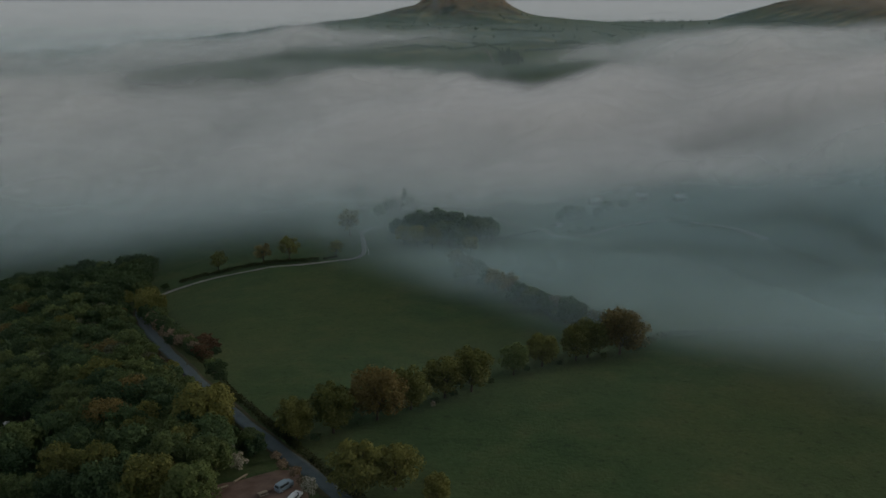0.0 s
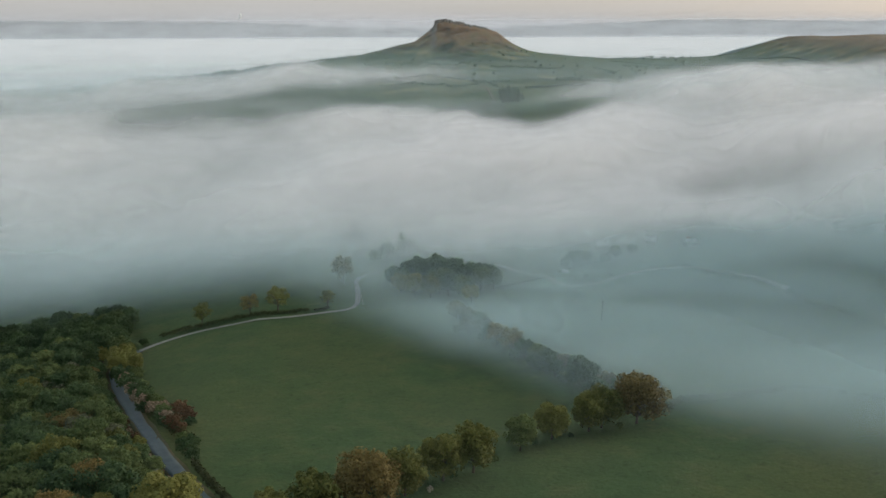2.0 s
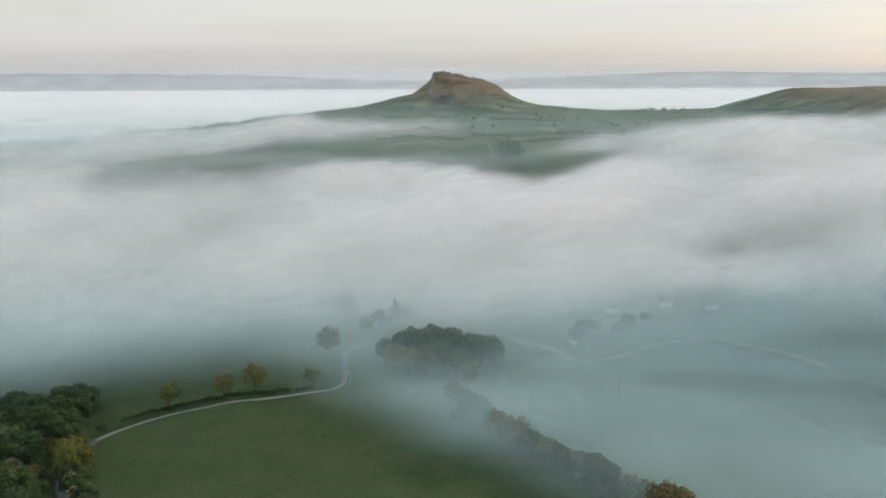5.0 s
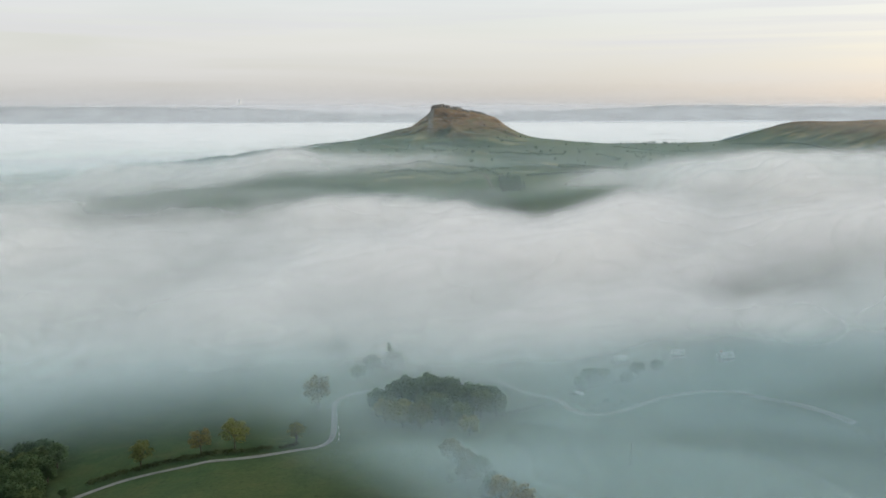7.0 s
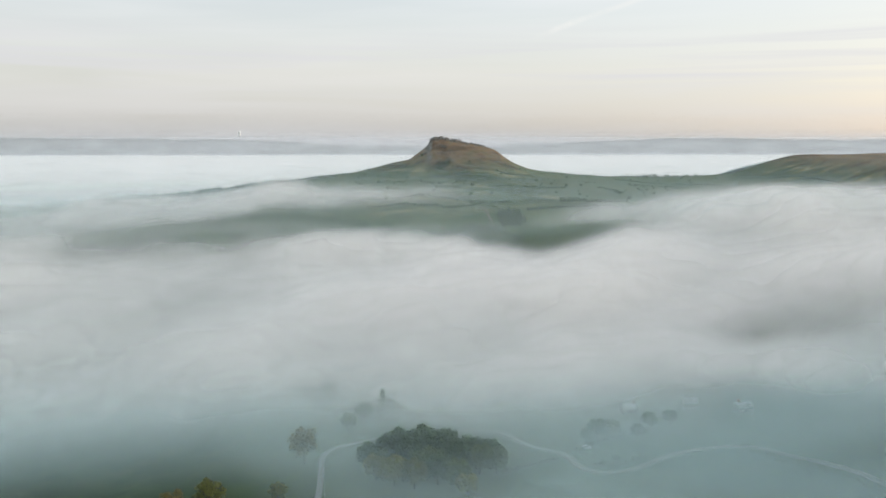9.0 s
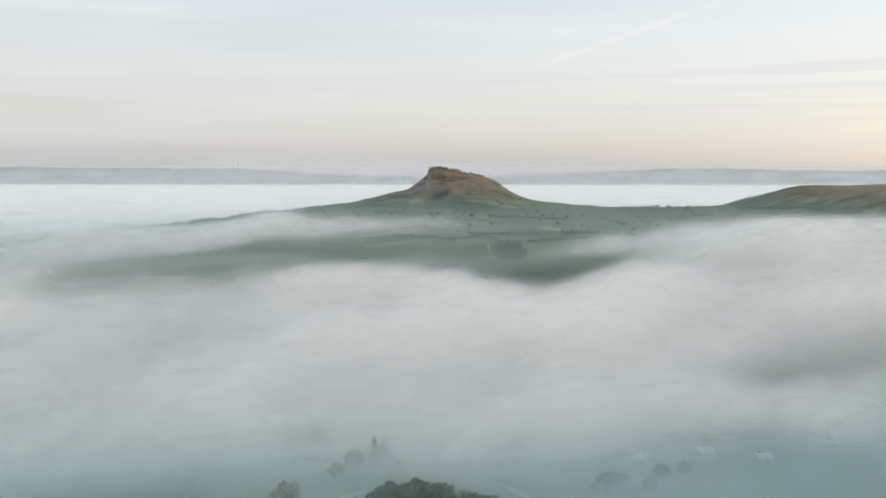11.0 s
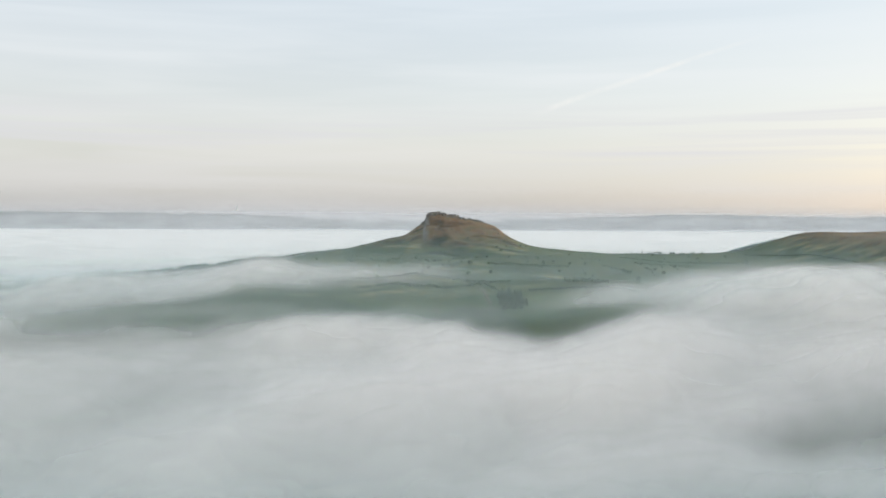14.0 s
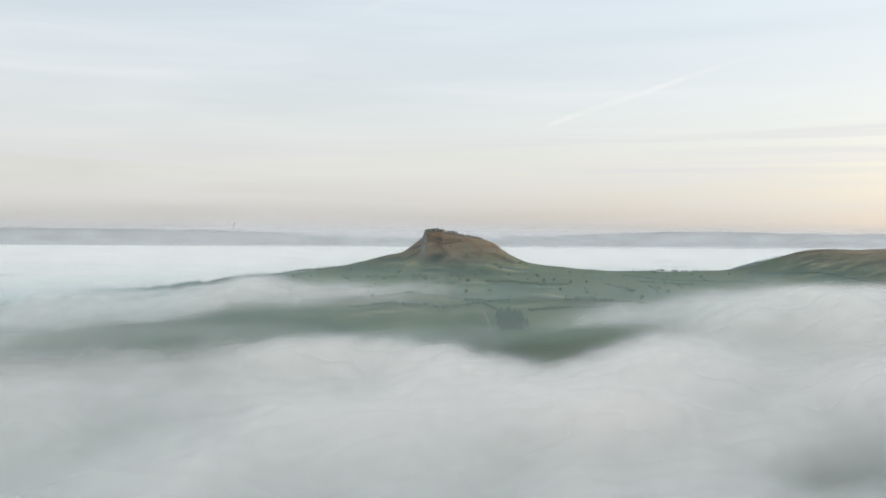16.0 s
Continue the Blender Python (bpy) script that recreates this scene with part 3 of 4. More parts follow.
def veil(name, y, x0, x1, z0, z1, strong, fade, mat, label, bow=45, seed=0):
    """A standing veil of damp air across the view, wavy in plan, thinning upwards by the stops in fade (share of height, share of strength)."""
    xs = np.linspace(x0, x1, 90)
    zz = np.linspace(z0, z1, 24)
    x, z = np.meshgrid(xs, zz)
    yy = y + bow * fbm(x, z * 0 + y, 420, 2, seed)
    thick = strong * np.interp((z - z0) / (z1 - z0), [p for p, _ in fade], [q for _, q in fade]) * (1 + 0.35 * fbm(x, z * 3, 160, 3, seed + 1))
    ob = sheets(name, x, yy, [z], [thick], [np.ones_like(x)], mat)
    return tagged(ob, label, "haze", kind="stuff")


def build_haze():
    """The damp air over the moor, thicker low down, and over the far plain."""
    up = [(0, 1), (0.3, 0.85), (0.42, 0.5), (0.58, 0.25), (0.75, 0.12), (1, 0)]
    for k, y in enumerate((925, 1020, 1200)):
        veil("haze", y, -900, 1200, 20, 150, (0.3, 0.26, 0.2)[k], up, HAZE, "thin blue-grey haze over the moor", 12, 60 + k)
    for k, y in enumerate((4180, 4280)):
        veil("far_haze", y, -4700, 4700, 15, 150, 0.72, [(0, 1.0), (0.5, 0.9), (0.65, 0.6), (0.8, 0.15), (1, 0)], FAR_HAZE, "pale haze before the far plain", 20, 70 + k)


build_fog()
build_banks()
build_haze()

# ================= trees =================
rng = np.random.default_rng(7)


def tube(verts, faces, a, b, ra, rb, sides=6):
    a, b = Vector(a), Vector(b)
    q = (b - a).to_track_quat("Z", "Y")
    n = len(verts)
    for p, r in ((a, ra), (b, rb)):
        for k in range(sides):
            g = 2 * math.pi * k / sides
            verts.append(tuple(p + q @ Vector((math.cos(g) * r, math.sin(g) * r, 0))))
    for k in range(sides):
        k2 = (k + 1) % sides
        faces.append((n + k, n + k2, n + sides + k2, n + sides + k))


def leaf_cloud(lobes, count, size):
    """Leaf sprays over the shells of lobes (centre, radii): small tilted blades, denser outside, gaps left between."""
    vol = np.array([r[0] * r[2] for _, r in lobes])
    pick = rng.choice(len(lobes), count, p=vol / vol.sum())
    c = np.array([l[0] for l in lobes])[pick]
    r = np.array([l[1] for l in lobes])[pick]
    d = rng.normal(size=(count, 3))
    d /= np.linalg.norm(d, axis=1)[:, None]
    d[:, 2] = np.where(d[:, 2] < -0.45, -d[:, 2] * 0.6, d[:, 2])
    rad = 1.06 - np.abs(rng.normal(0, 0.24, count))[:, None]
    pos = c + d * r * rad
    nrm = d + rng.normal(0, 0.6, (count, 3)) + (0, 0, 0.35)
    nrm /= np.linalg.norm(nrm, axis=1)[:, None]
    t1 = np.cross(nrm, rng.normal(size=(count, 3)))
    t1 /= np.linalg.norm(t1, axis=1)[:, None]
    t2 = np.cross(nrm, t1)
    s = (size * rng.uniform(0.6, 1.35, count))[:, None]
    v = np.stack([pos - t1 * s, pos + t1 * s * 0.9, pos + t2 * s * 1.4 - nrm * s * 0.3], 1).reshape(-1, 3)
    return v, np.arange(count * 3).reshape(-1, 3)


def mesh_of(name, verts, faces, mat):
    me = bpy.data.meshes.new(name)
    me.from_pydata([tuple(v) for v in verts], [], [tuple(int(q) for q in f) for f in faces])
    me.materials.append(mat)
    return me


def tree_meshes(tall, wide, mat, clumps=4600, size=0.27, trunk=0.28, lobe_count=22):
    """A broadleaf tree: tapered trunk, limbs to the lobes of the crown, and the leaves. Base at the origin."""
    lobes, verts, faces = [], [], []
    fork = tall * trunk
    lean = rng.normal(0, 0.025 * tall, 2)
    tube(verts, faces, (0, 0, -0.4), (lean[0] * 0.4, lean[1] * 0.4, fork), tall * 0.032, tall * 0.022)
    tube(verts, faces, (lean[0] * 0.4, lean[1] * 0.4, fork), (lean[0], lean[1], tall * 0.8), tall * 0.022, tall * 0.006)
    low = tall * trunk * 0.75
    mid_z, half = (low + tall) / 2, (tall - low) / 2
    squeeze, twist = rng.uniform(0.8, 1.0), rng.uniform(0, 6.28)
    for k in range(lobe_count):
        u = -0.72 + 1.68 * (k + rng.uniform(0.2, 0.8)) / lobe_count
        g = 2.4 * k + rng.uniform(-0.5, 0.5)
        r = wide * rng.uniform(0.11, 0.2)
        out = (wide * 0.5 - r * 0.75) * math.sqrt(max(0.05, 1 - abs(u) ** 2.2)) * rng.uniform(0.72, 1.08)
        a, b = math.cos(g) * out, math.sin(g) * out * squeeze
        at = (a * math.cos(twist) - b * math.sin(twist) + lean[0], a * math.sin(twist) + b * math.cos(twist) + lean[1], mid_z + (half - r * 0.7) * u)
        lobes.append((at, (r, r * rng.uniform(0.85, 1.15), r * rng.uniform(0.75, 1.05))))
        tube(verts, faces, (lean[0] * 0.6, lean[1] * 0.6, max(fork * 0.8, fork + (at[2] - fork) * 0.35)), at, tall * 0.009, tall * 0.003, 4)
    lobes.append(((lean[0], lean[1], mid_z), (wide * 0.3, wide * 0.3, half * 0.7)))
    lv, lf = leaf_cloud(lobes, clumps, size)
    return mesh_of("trunk", verts, faces, BARK), mesh_of("crown", lv, lf, mat)


def tree(name, meshes, x, y, label, group="", scale=1.0, turn=0.0, squash=1.0, sink=0.0):
    root = new(name)
    root.empty_display_size = 0.2
    for n, me in zip(("trunk", "crown"), meshes):
        o = new(n, me)
        o.parent = root
    root.matrix_basis = Matrix.Translation((x, y, height(x, y) - sink)) @ Matrix.Rotation(turn, 4, "Z") @ Matrix.Diagonal((scale, scale, scale * squash, 1))
    return tagged(root, label, "tree", group)


YELLOW = [tree_meshes(10, w, LEAF_YELLOW, 5200, 0.26, 0.1, 24) for w in (9.5, 10, 10.5, 9)]
MID = [tree_meshes(10, w, LEAF_MID, 4600, 0.28, 0.12, 22) for w in (9.5, 10, 11, 10)]
DARK = [tree_meshes(10, w, LEAF_DARK, 4600, 0.29, 0.12, 22) for w in (10, 10.5, 11, 10)]
RUSSET = [tree_meshes(10, 11.5, LEAF_RUSSET, 5600, 0.24, 0.08, 26) for _ in range(3)]
SPARSE = [tree_meshes(10, 8.5, LEAF_YELLOW, 1500, 0.25, 0.2, 16) for _ in range(3)]
SPARSE_RUSSET = [tree_meshes(10, 9, LEAF_RUSSET, 1400, 0.25, 0.2, 16) for _ in range(2)]
GREY = [tree_meshes(9, 9, LEAF_GREY, 4200, 0.25, 0.1, 20) for _ in range(2)]
BLOSSOM = [tree_meshes(5, 5, LEAF_BLOSSOM, 2400, 0.16, 0.1, 14) for _ in range(2)]
PINK = [tree_meshes(4, 5, LEAF_PINK, 1900, 0.18, 0.06, 13) for _ in range(2)]
RUST = [tree_meshes(4, 5, LEAF_RUST, 1700, 0.18, 0.06, 13) for _ in range(2)]
SHRUB = [tree_meshes(4, 5, LEAF_DARK, 1900, 0.19, 0.05, 13) for _ in range(2)] + [tree_meshes(4, 5, LEAF_MID, 1900, 0.19, 0.05, 13)]
SCRUB = [tree_meshes(5, 5.5, LEAF_DARK, 260, 0.6, 0.1, 7) for _ in range(3)]


def any_of(kinds):
    return kinds[int(rng.integers(len(kinds)))]


def conifer_meshes(tall, wide, mat, tiers=9, clumps=700, size=0.45):
    """A spruce: straight trunk and drooping tiers of branches that narrow to the tip."""
    verts, faces = [], []
    tube(verts, faces, (0, 0, -0.3), (0, 0, tall * 0.97), tall * 0.02, tall * 0.003)
    lobes = []
    for k in range(tiers):
        u = k / tiers
        r = wide * 0.5 * (1 - u) + 0.12
        for q in range(max(3, int(6 * (1 - u)))):
            g = 2 * math.pi * q / max(3, int(6 * (1 - u))) + k
            at = (math.cos(g) * r * 0.6, math.sin(g) * r * 0.6, tall * (0.1 + 0.87 * u))
            lobes.append((at, (r * 0.55, r * 0.55, tall * 0.06)))
            tube(verts, faces, (0, 0, at[2] + 0.1), at, 0.04, 0.015, 4)
    lv, lf = leaf_cloud(lobes, clumps, size)
    return mesh_of("trunk", verts, faces, BARK), mesh_of("crown", lv, lf, mat)


CONIFER = [conifer_meshes(10, 5, LEAF_DARK) for _ in range(2)]

# ---- trees in a line between the two pastures ----
SPRING = "broadleaf hedgerow tree in fresh yellow-green spring leaf"
RUSSET_LABEL = "broadleaf hedgerow tree in russet-brown young leaf"
ROW = [(-33.2, 170, YELLOW, 0.95), (-25.5, 175, YELLOW, 1.1), (-15.9, 182.5, RUSSET, 1.2), (-8, 189, YELLOW, 0.95), (0.5, 197, YELLOW, 1.0), (7.5, 201.5, YELLOW, 1.12),
       (19.8, 215.5, MID, 0.8), (28.7, 223.5, YELLOW, 0.9), (39.5, 230, YELLOW, 1.0), (43.5, 233, YELLOW, 1.05), (54, 237, RUSSET, 1.3), (-17.5, 144.5, YELLOW, 1.05), (-9.5, 147, YELLOW, 0.9), (-1, 141, YELLOW, 0.6)]
for x, y, kind, s in ROW:
    tree("hedgerow_tree", any_of(kind), x, y, RUSSET_LABEL if kind is RUSSET else SPRING, "trees between the pastures", 1.15 * s, rng.uniform(0, 6.28))
for x, y in [(-20, 179), (-12, 184), (-3, 192), (3, 198), (13, 208), (24, 219), (33, 226), (48, 233), (-29, 171), (60, 240)]:
    tree("hedgerow_shrub", any_of(SHRUB), x + rng.uniform(-1, 1), y + rng.uniform(-1, 1), "low dark shrub under the hedgerow trees", "shrubs between the pastures", rng.uniform(0.35, 0.6), rng.uniform(0, 6.28))
tree("blossom_bush", BLOSSOM[0], -2.5, 190.5, "small hawthorn bush in pale blossom", "blossom bushes", 0.35)

# ---- trees along the upper lane ----
for x, y, kind, s in [(-99, 353, SPARSE, 1.05), (-80.5, 360, SPARSE_RUSSET, 0.95), (-69, 361, SPARSE, 1.2), (-49, 368.5, SPARSE, 0.8), (-47, 411, SPARSE_RUSSET, 1.4)]:
    tree("lane_tree", any_of(kind), x, y, "lone open-crowned tree beside the lane hedge", "trees along the lane", s, rng.uniform(0, 6.28))

# ---- copse at the valley's foot ----
COPSE = [(-19, 392, YELLOW, 1.1), (-12, 386, YELLOW, 1.3), (-5, 383, YELLOW, 1.25), (3, 388, DARK, 1.3), (10, 384, MID, 1.2), (18, 398, MID, 1.3), (22, 404, DARK, 1.3), (-22, 404, DARK, 1.2), (-15, 403, DARK, 1.55), (-7, 398, DARK, 1.6),
         (1, 402, DARK, 1.6), (8, 398, DARK, 1.5), (14, 407, DARK, 1.4), (-12, 414, DARK, 1.5), (-3, 415, DARK, 1.6), (6, 416, DARK, 1.4), (13, 375, YELLOW, 0.95), (-1, 392, MID, 1.4), (24, 397, MID, 1.1), (-18, 398, MID, 1.2)]
for x, y, kind, s in COPSE:
    tree("copse_tree", any_of(kind), x, y, "yellow-green broadleaf tree at the edge of a copse" if kind is YELLOW else "dark green broadleaf tree in a misty copse", "copse in the mist", 0.88 * s, rng.uniform(0, 6.28))

# ---- trees and bushes down the stream ----
STREAM = [(6, 348, GREY, 0.9), (11, 340, GREY, 0.85), (10, 330, GREY, 0.8), (15, 335, DARK, 0.7), (18, 322, DARK, 0.7), (20, 312, SPARSE_RUSSET, 1.0), (25, 304, SPARSE_RUSSET, 1.0), (29, 299, DARK, 0.75), (33, 292, MID, 0.75), (36, 287, DARK, 0.7),
          (40, 283, GREY, 0.75), (44, 277, DARK, 0.8), (47, 271, DARK, 0.75), (51, 266, GREY, 0.7), (42, 270, DARK, 0.65), (55, 262, DARK, 0.65), (37, 279, DARK, 0.6), (57, 254, DARK, 0.6), (31, 287, DARK, 0.55), (47, 262, DARK, 0.55)]
for x, y, kind, s in STREAM:
    tree("streamside_tree", any_of(kind), x, y, "open russet tree rising from stream-side bushes" if kind is SPARSE_RUSSET else "bushy tree half lost in mist by the stream", "trees along the stream", s, rng.uniform(0, 6.28))

for x, y, kind, s in STREAM:
    for _ in range(2):
        tree("streamside_bush", any_of(SHRUB), x + rng.uniform(-5, 5), y + rng.uniform(-6, 6), "dark tangled bush along the misty stream", "bushes along the stream", rng.uniform(0.7, 1.15), rng.uniform(0, 6.28))

# ---- dim trees in the thick fog ----
for x, y, kind, s in [(-36, 456, MID, 0.8), (-49, 492, DARK, 1.2), (-60, 500, DARK, 1.0), (-30, 470, DARK, 0.9), (-110, 514, DARK, 1.2), (-95, 505, DARK, 1.0)]:
    tree("far_tree", any_of(kind), x, y, "dim tree standing in thick fog", "trees in the fog", s, rng.uniform(0, 6.28))
for x, y, s in [(-22, 474, 1.5), (-18, 477, 1.3), (-48, 484, 1.3)]:
    tree("conifer", any_of(CONIFER), x, y, "tall dark conifer standing in thick fog", "conifers in the fog", s, rng.uniform(0, 6.28))


def lane_x(y):
    return float(np.interp(y, [p[1] for p in LANE], [p[0] for p in LANE]))


# ---- the wood on the lower side of the lane ----
spots = []
for _ in range(16000):
    y = rng.uniform(135, 372)
    edge = lane_x(y) - 6.5 if y < 322 else -122 - 0.25 * (y - 322)
    x = rng.uniform(-0.56 * y - 22, edge)
    clearing = y < 192 and x < -100 + 0.25 * (192 - y)
    yard = y < 164 and x > -47
    if len(spots) < 380 and not clearing and not yard and all((x - a) ** 2 + (y - b) ** 2 > 27 for a, b in spots):
        spots.append((x, y))
for x, y in spots:
    u = rng.uniform()
    kind = DARK if u < 0.5 else MID if u < 0.84 else YELLOW if u < 0.91 else GREY if u < 0.96 else RUSSET
    if y > 326:
        kind = DARK if u < 0.8 else MID
    shrink = 0.95 if y > 318 else 1.0
    by_lane = y < 322 and x > lane_x(y) - 11
    s = rng.uniform(0.45, 0.7) if by_lane else rng.uniform(0.75, 1.2) * shrink
    tree("woodland_tree", any_of(kind), x, y, {id(DARK): "dark green broadleaf tree in a dense roadside wood", id(MID): "green broadleaf tree in a dense roadside wood", id(YELLOW): "yellow-green broadleaf tree in a dense roadside wood",
                                               id(GREY): "grey-green whitebeam-like tree in a roadside wood", id(RUSSET): "russet broadleaf tree in a dense roadside wood"}[id(kind)], "trees of the roadside wood", s, rng.uniform(0, 6.28))
# the big yellow tree leaning over the lane, and blossom by the yard
tree("woodland_tree", YELLOW[1], -52.5, 169, "broad yellow-green tree at the wood's edge by the lane", "trees of the roadside wood", 1.5, 1.0)
for x, y, s in [(-49, 157.5, 0.95), (-43, 155.5, 0.85), (-47, 165, 0.6), (-26.5, 144.5, 0.85)]:
    tree("blossom_bush", any_of(BLOSSOM), x, y, "hawthorn bush covered in white blossom", "blossom bushes", s, rng.uniform(0, 6.28))
for x, y, s in [(-36, 160.5, 0.55), (-34, 156, 0.6), (-30.5, 152.5, 0.6), (-28.5, 148.5, 0.5)]:
    tree("yard_bush", any_of(PINK), x, y, "scrubby bush with faded pinkish blossom", "bushes between lane and yard", s, rng.uniform(0, 6.28))
tree("yard_bush", SHRUB[0], -41, 162.5, "dark round evergreen bush beside the lane", "bushes between lane and yard", 1.25)

# ---- bushes on the upper side of the lane ----
LANE_BUSHES = [(-63, 214.5, SHRUB, 0.95), (-60.5, 209, SHRUB, 0.7), (-70, 229, RUST, 0.7), (-73, 233.5, RUST, 0.8), (-71, 241, RUST, 0.75), (-74.5, 245.5, RUST, 0.85), (-77, 240, PINK, 0.7), (-80, 246, SHRUB, 0.75), (-84, 250, PINK, 0.8), (-86, 256, SHRUB, 0.85),
               (-89, 257, PINK, 0.85), (-91, 263, SHRUB, 0.95), (-94, 264, PINK, 0.8), (-96, 270, SHRUB, 1.0), (-99, 273, PINK, 0.8), (-102, 278, SHRUB, 1.1), (-105, 283, PINK, 0.9), (-108, 288, SHRUB, 1.2), (-111, 295, YELLOW, 0.7), (-114, 303, YELLOW, 0.75), (-115, 313, YELLOW, 0.6), (-117, 335, SHRUB, 0.6), (-67, 222, SHRUB, 0.6), (-76, 235, SHRUB, 0.6), (-79, 241, SHRUB, 0.7), (-88, 252, SHRUB, 0.7), (-82, 252, PINK, 0.6), (-97, 276, SHRUB, 0.7), (-93, 270, SHRUB, 0.6), (-104, 290, SHRUB, 0.9), (-107, 298, YELLOW, 0.6), (-69, 236, SHRUB, 0.5)]
WORDS = {id(SHRUB): "dark green roadside bush in an unkempt hedge bank", id(RUST): "rust-red dying bush on the field edge", id(PINK): "roadside hawthorn with fading pinkish-white blossom", id(YELLOW): "small yellow-green tree at the lane's bend"}
for x, y, kind, s in LANE_BUSHES:
    tree("lane_bush", any_of(kind), x, y, WORDS[id(kind)], "bushes along the lane", 1.35 * s, rng.uniform(0, 6.28))


for k in range(16):
    y = 196 + 4.2 * k + rng.uniform(-1, 1)
    tree("verge_bush", any_of(RUST if k % 3 else PINK), lane_x(y) - 3.6 - rng.uniform(0, 1.6), y, "low russet bramble on the lane's verge", "brambles along the lane", rng.uniform(0.35, 0.6), rng.uniform(0, 6.28))


# ---- hedges ----
def hedge(line, tall, wide, label, mat=LEAF_HEDGE, size=0.22, density=16, gaps=0.0):
    """A clipped or straggling hedge along a line of (x, y): woody stems and a dense, uneven skin of leaves."""
    pts = [Vector((a, b)) for a, b in line]
    lobes, verts, faces = [], [], []
    for p, q in zip(pts, pts[1:]):
        n = max(1, int((q - p).length / (wide * 0.55)))
        for k in range(n):
            if rng.uniform() < gaps:
                continue
            c = p.lerp(q, (k + rng.uniform(0.2, 0.8)) / n)
            h = tall * rng.uniform(0.75, 1.15)
            z = height(c.x, c.y)
            lobes.append(((c.x + rng.uniform(-0.1, 0.1), c.y, z + h * 0.5), (wide * 0.55, wide * 0.55, h * 0.55)))
            tube(verts, faces, (c.x, c.y, z - 0.2), (c.x + rng.uniform(-0.2, 0.2), c.y, z + h * 0.7), 0.05, 0.02, 4)
    root = new("hedge")
    root.empty_display_size = 0.2
    base = Vector((*pts[0], height(*pts[0])))
    root.location = base
    lv, lf = leaf_cloud(lobes, int(len(lobes) * density * 1.5), size)
    for nm, v, f, m in (("stems", verts, faces, BARK), ("foliage", lv, lf, mat)):
        o = new(nm, mesh_of(nm, np.asarray(v) - np.array(base), f, m))
        o.parent = root
    return tagged(root, label, "hedge")


hedge([(-15, 141), (-21, 149.5), (-27, 158), (-33, 167), (-40, 177), (-47.5, 188), (-54, 197.5), (-59, 206)], 1.7, 2.0, "dark clipped hedge between lane and pasture", density=60)
hedge([(-113, 343), (-106, 348), (-98, 351.5), (-89, 354.5), (-78, 356), (-62, 359), (-56, 361.5)], 2.1, 2.2, "low dark hedge along the upper lane", density=60)
hedge([(-64, 220), (-70, 228), (-75, 238), (-84, 252), (-93, 266), (-103, 282), (-112, 300)], 2.6, 4.0, "unkempt dark hedge bank above the lane", density=90)
hedge([(-54, 362.5), (-47.5, 366)], 1.2, 1.4, "short low dark hedge by a lone tree at the lane", density=36)
hedge([(64, 246), (70, 254), (78, 256.5), (88, 259), (100, 262.5), (110, 267), (118, 265), (127, 258), (140, 250)], 2.0, 2.6, "straggling dark hedge across a misty pasture", density=40, gaps=0.08)
hedge([(108, 386), (115, 369), (124, 360), (134, 347), (143, 336), (158, 325)], 4.0, 4.0, "tall dark hedge of thorn beyond the farm track", density=50)
hedge([(26, 396), (36.5, 401), (47, 404)], 1.5, 2.0, "low hedge beside the farm track", density=36)
hedge([(57, 392), (61, 388), (70, 388.5), (78, 393)], 2.0, 3.0, "scrubby hedge inside the bend of the farm track", density=36)
hedge([(55, 411), (62, 417), (72, 421), (84, 424)], 1.8, 2.0, "garden hedge in front of farm buildings", density=36)
hedge([(-120, 500), (-90, 494), (-60, 486), (-45, 480)], 3.0, 3.0, "tall hedge fading into thick fog", density=36)

# ---- trees about the farm ----
for x, y, kind, s in [(60, 420, DARK, 0.6), (65, 425, DARK, 0.8), (71, 424, MID, 0.7), (79, 418, DARK, 0.6), (86, 428, DARK, 0.7), (66, 394, SHRUB, 0.7), (61, 391, SHRUB, 0.6), (72, 391, SHRUB, 0.6), (95, 432, DARK, 0.6)]:
    tree("farm_tree", any_of(kind), x, y, "dark bushy tree beside the misty farm", "trees round the farm", s, rng.uniform(0, 6.28))

# ---- far slope: plantation, scrub and skyline trees ----
for k in range(46):
    x, y = 53 + rng.uniform(0, 19), 768 + rng.uniform(0, 62)
    tree("plantation_tree", any_of(CONIFER), x, y, "dark conifer in a small square plantation", "plantation on the far slope", rng.uniform(0.55, 0.85), rng.uniform(0, 6.28))
for k in range(240):
    u = (k + rng.uniform(-1, 1)) / 239
    x = -150 - 270 * u
    y = float(crest(x)) + rng.uniform(-16, 3)
    tree("ridge_tree", any_of(SCRUB), x + rng.uniform(-2, 2), y, "small dark tree in a belt along the ridge", "trees along the ridge", rng.uniform(0.6, 1.5) * (0.35 + 1.1 * min(1, 1.6 * u)), rng.uniform(0, 6.28), 0.85)
for x0, n, big in ((200, 3, 0.45), (214, 2, 0.4), (236, 3, 0.4), (258, 4, 0.5), (290, 3, 0.5), (318, 4, 0.7), (345, 6, 0.8), (366, 7, 1.0), (388, 6, 0.9), (408, 6, 0.8), (428, 5, 0.7)):
    for k in range(n):
        tree("skyline_bush", any_of(SCRUB), x0 + rng.uniform(-11, 11), 1550 + rng.uniform(-18, 10), "small windblown bush on the saddle skyline", "bushes on the saddle", big * rng.uniform(0.5, 1.1), rng.uniform(0, 6.28), 0.8)
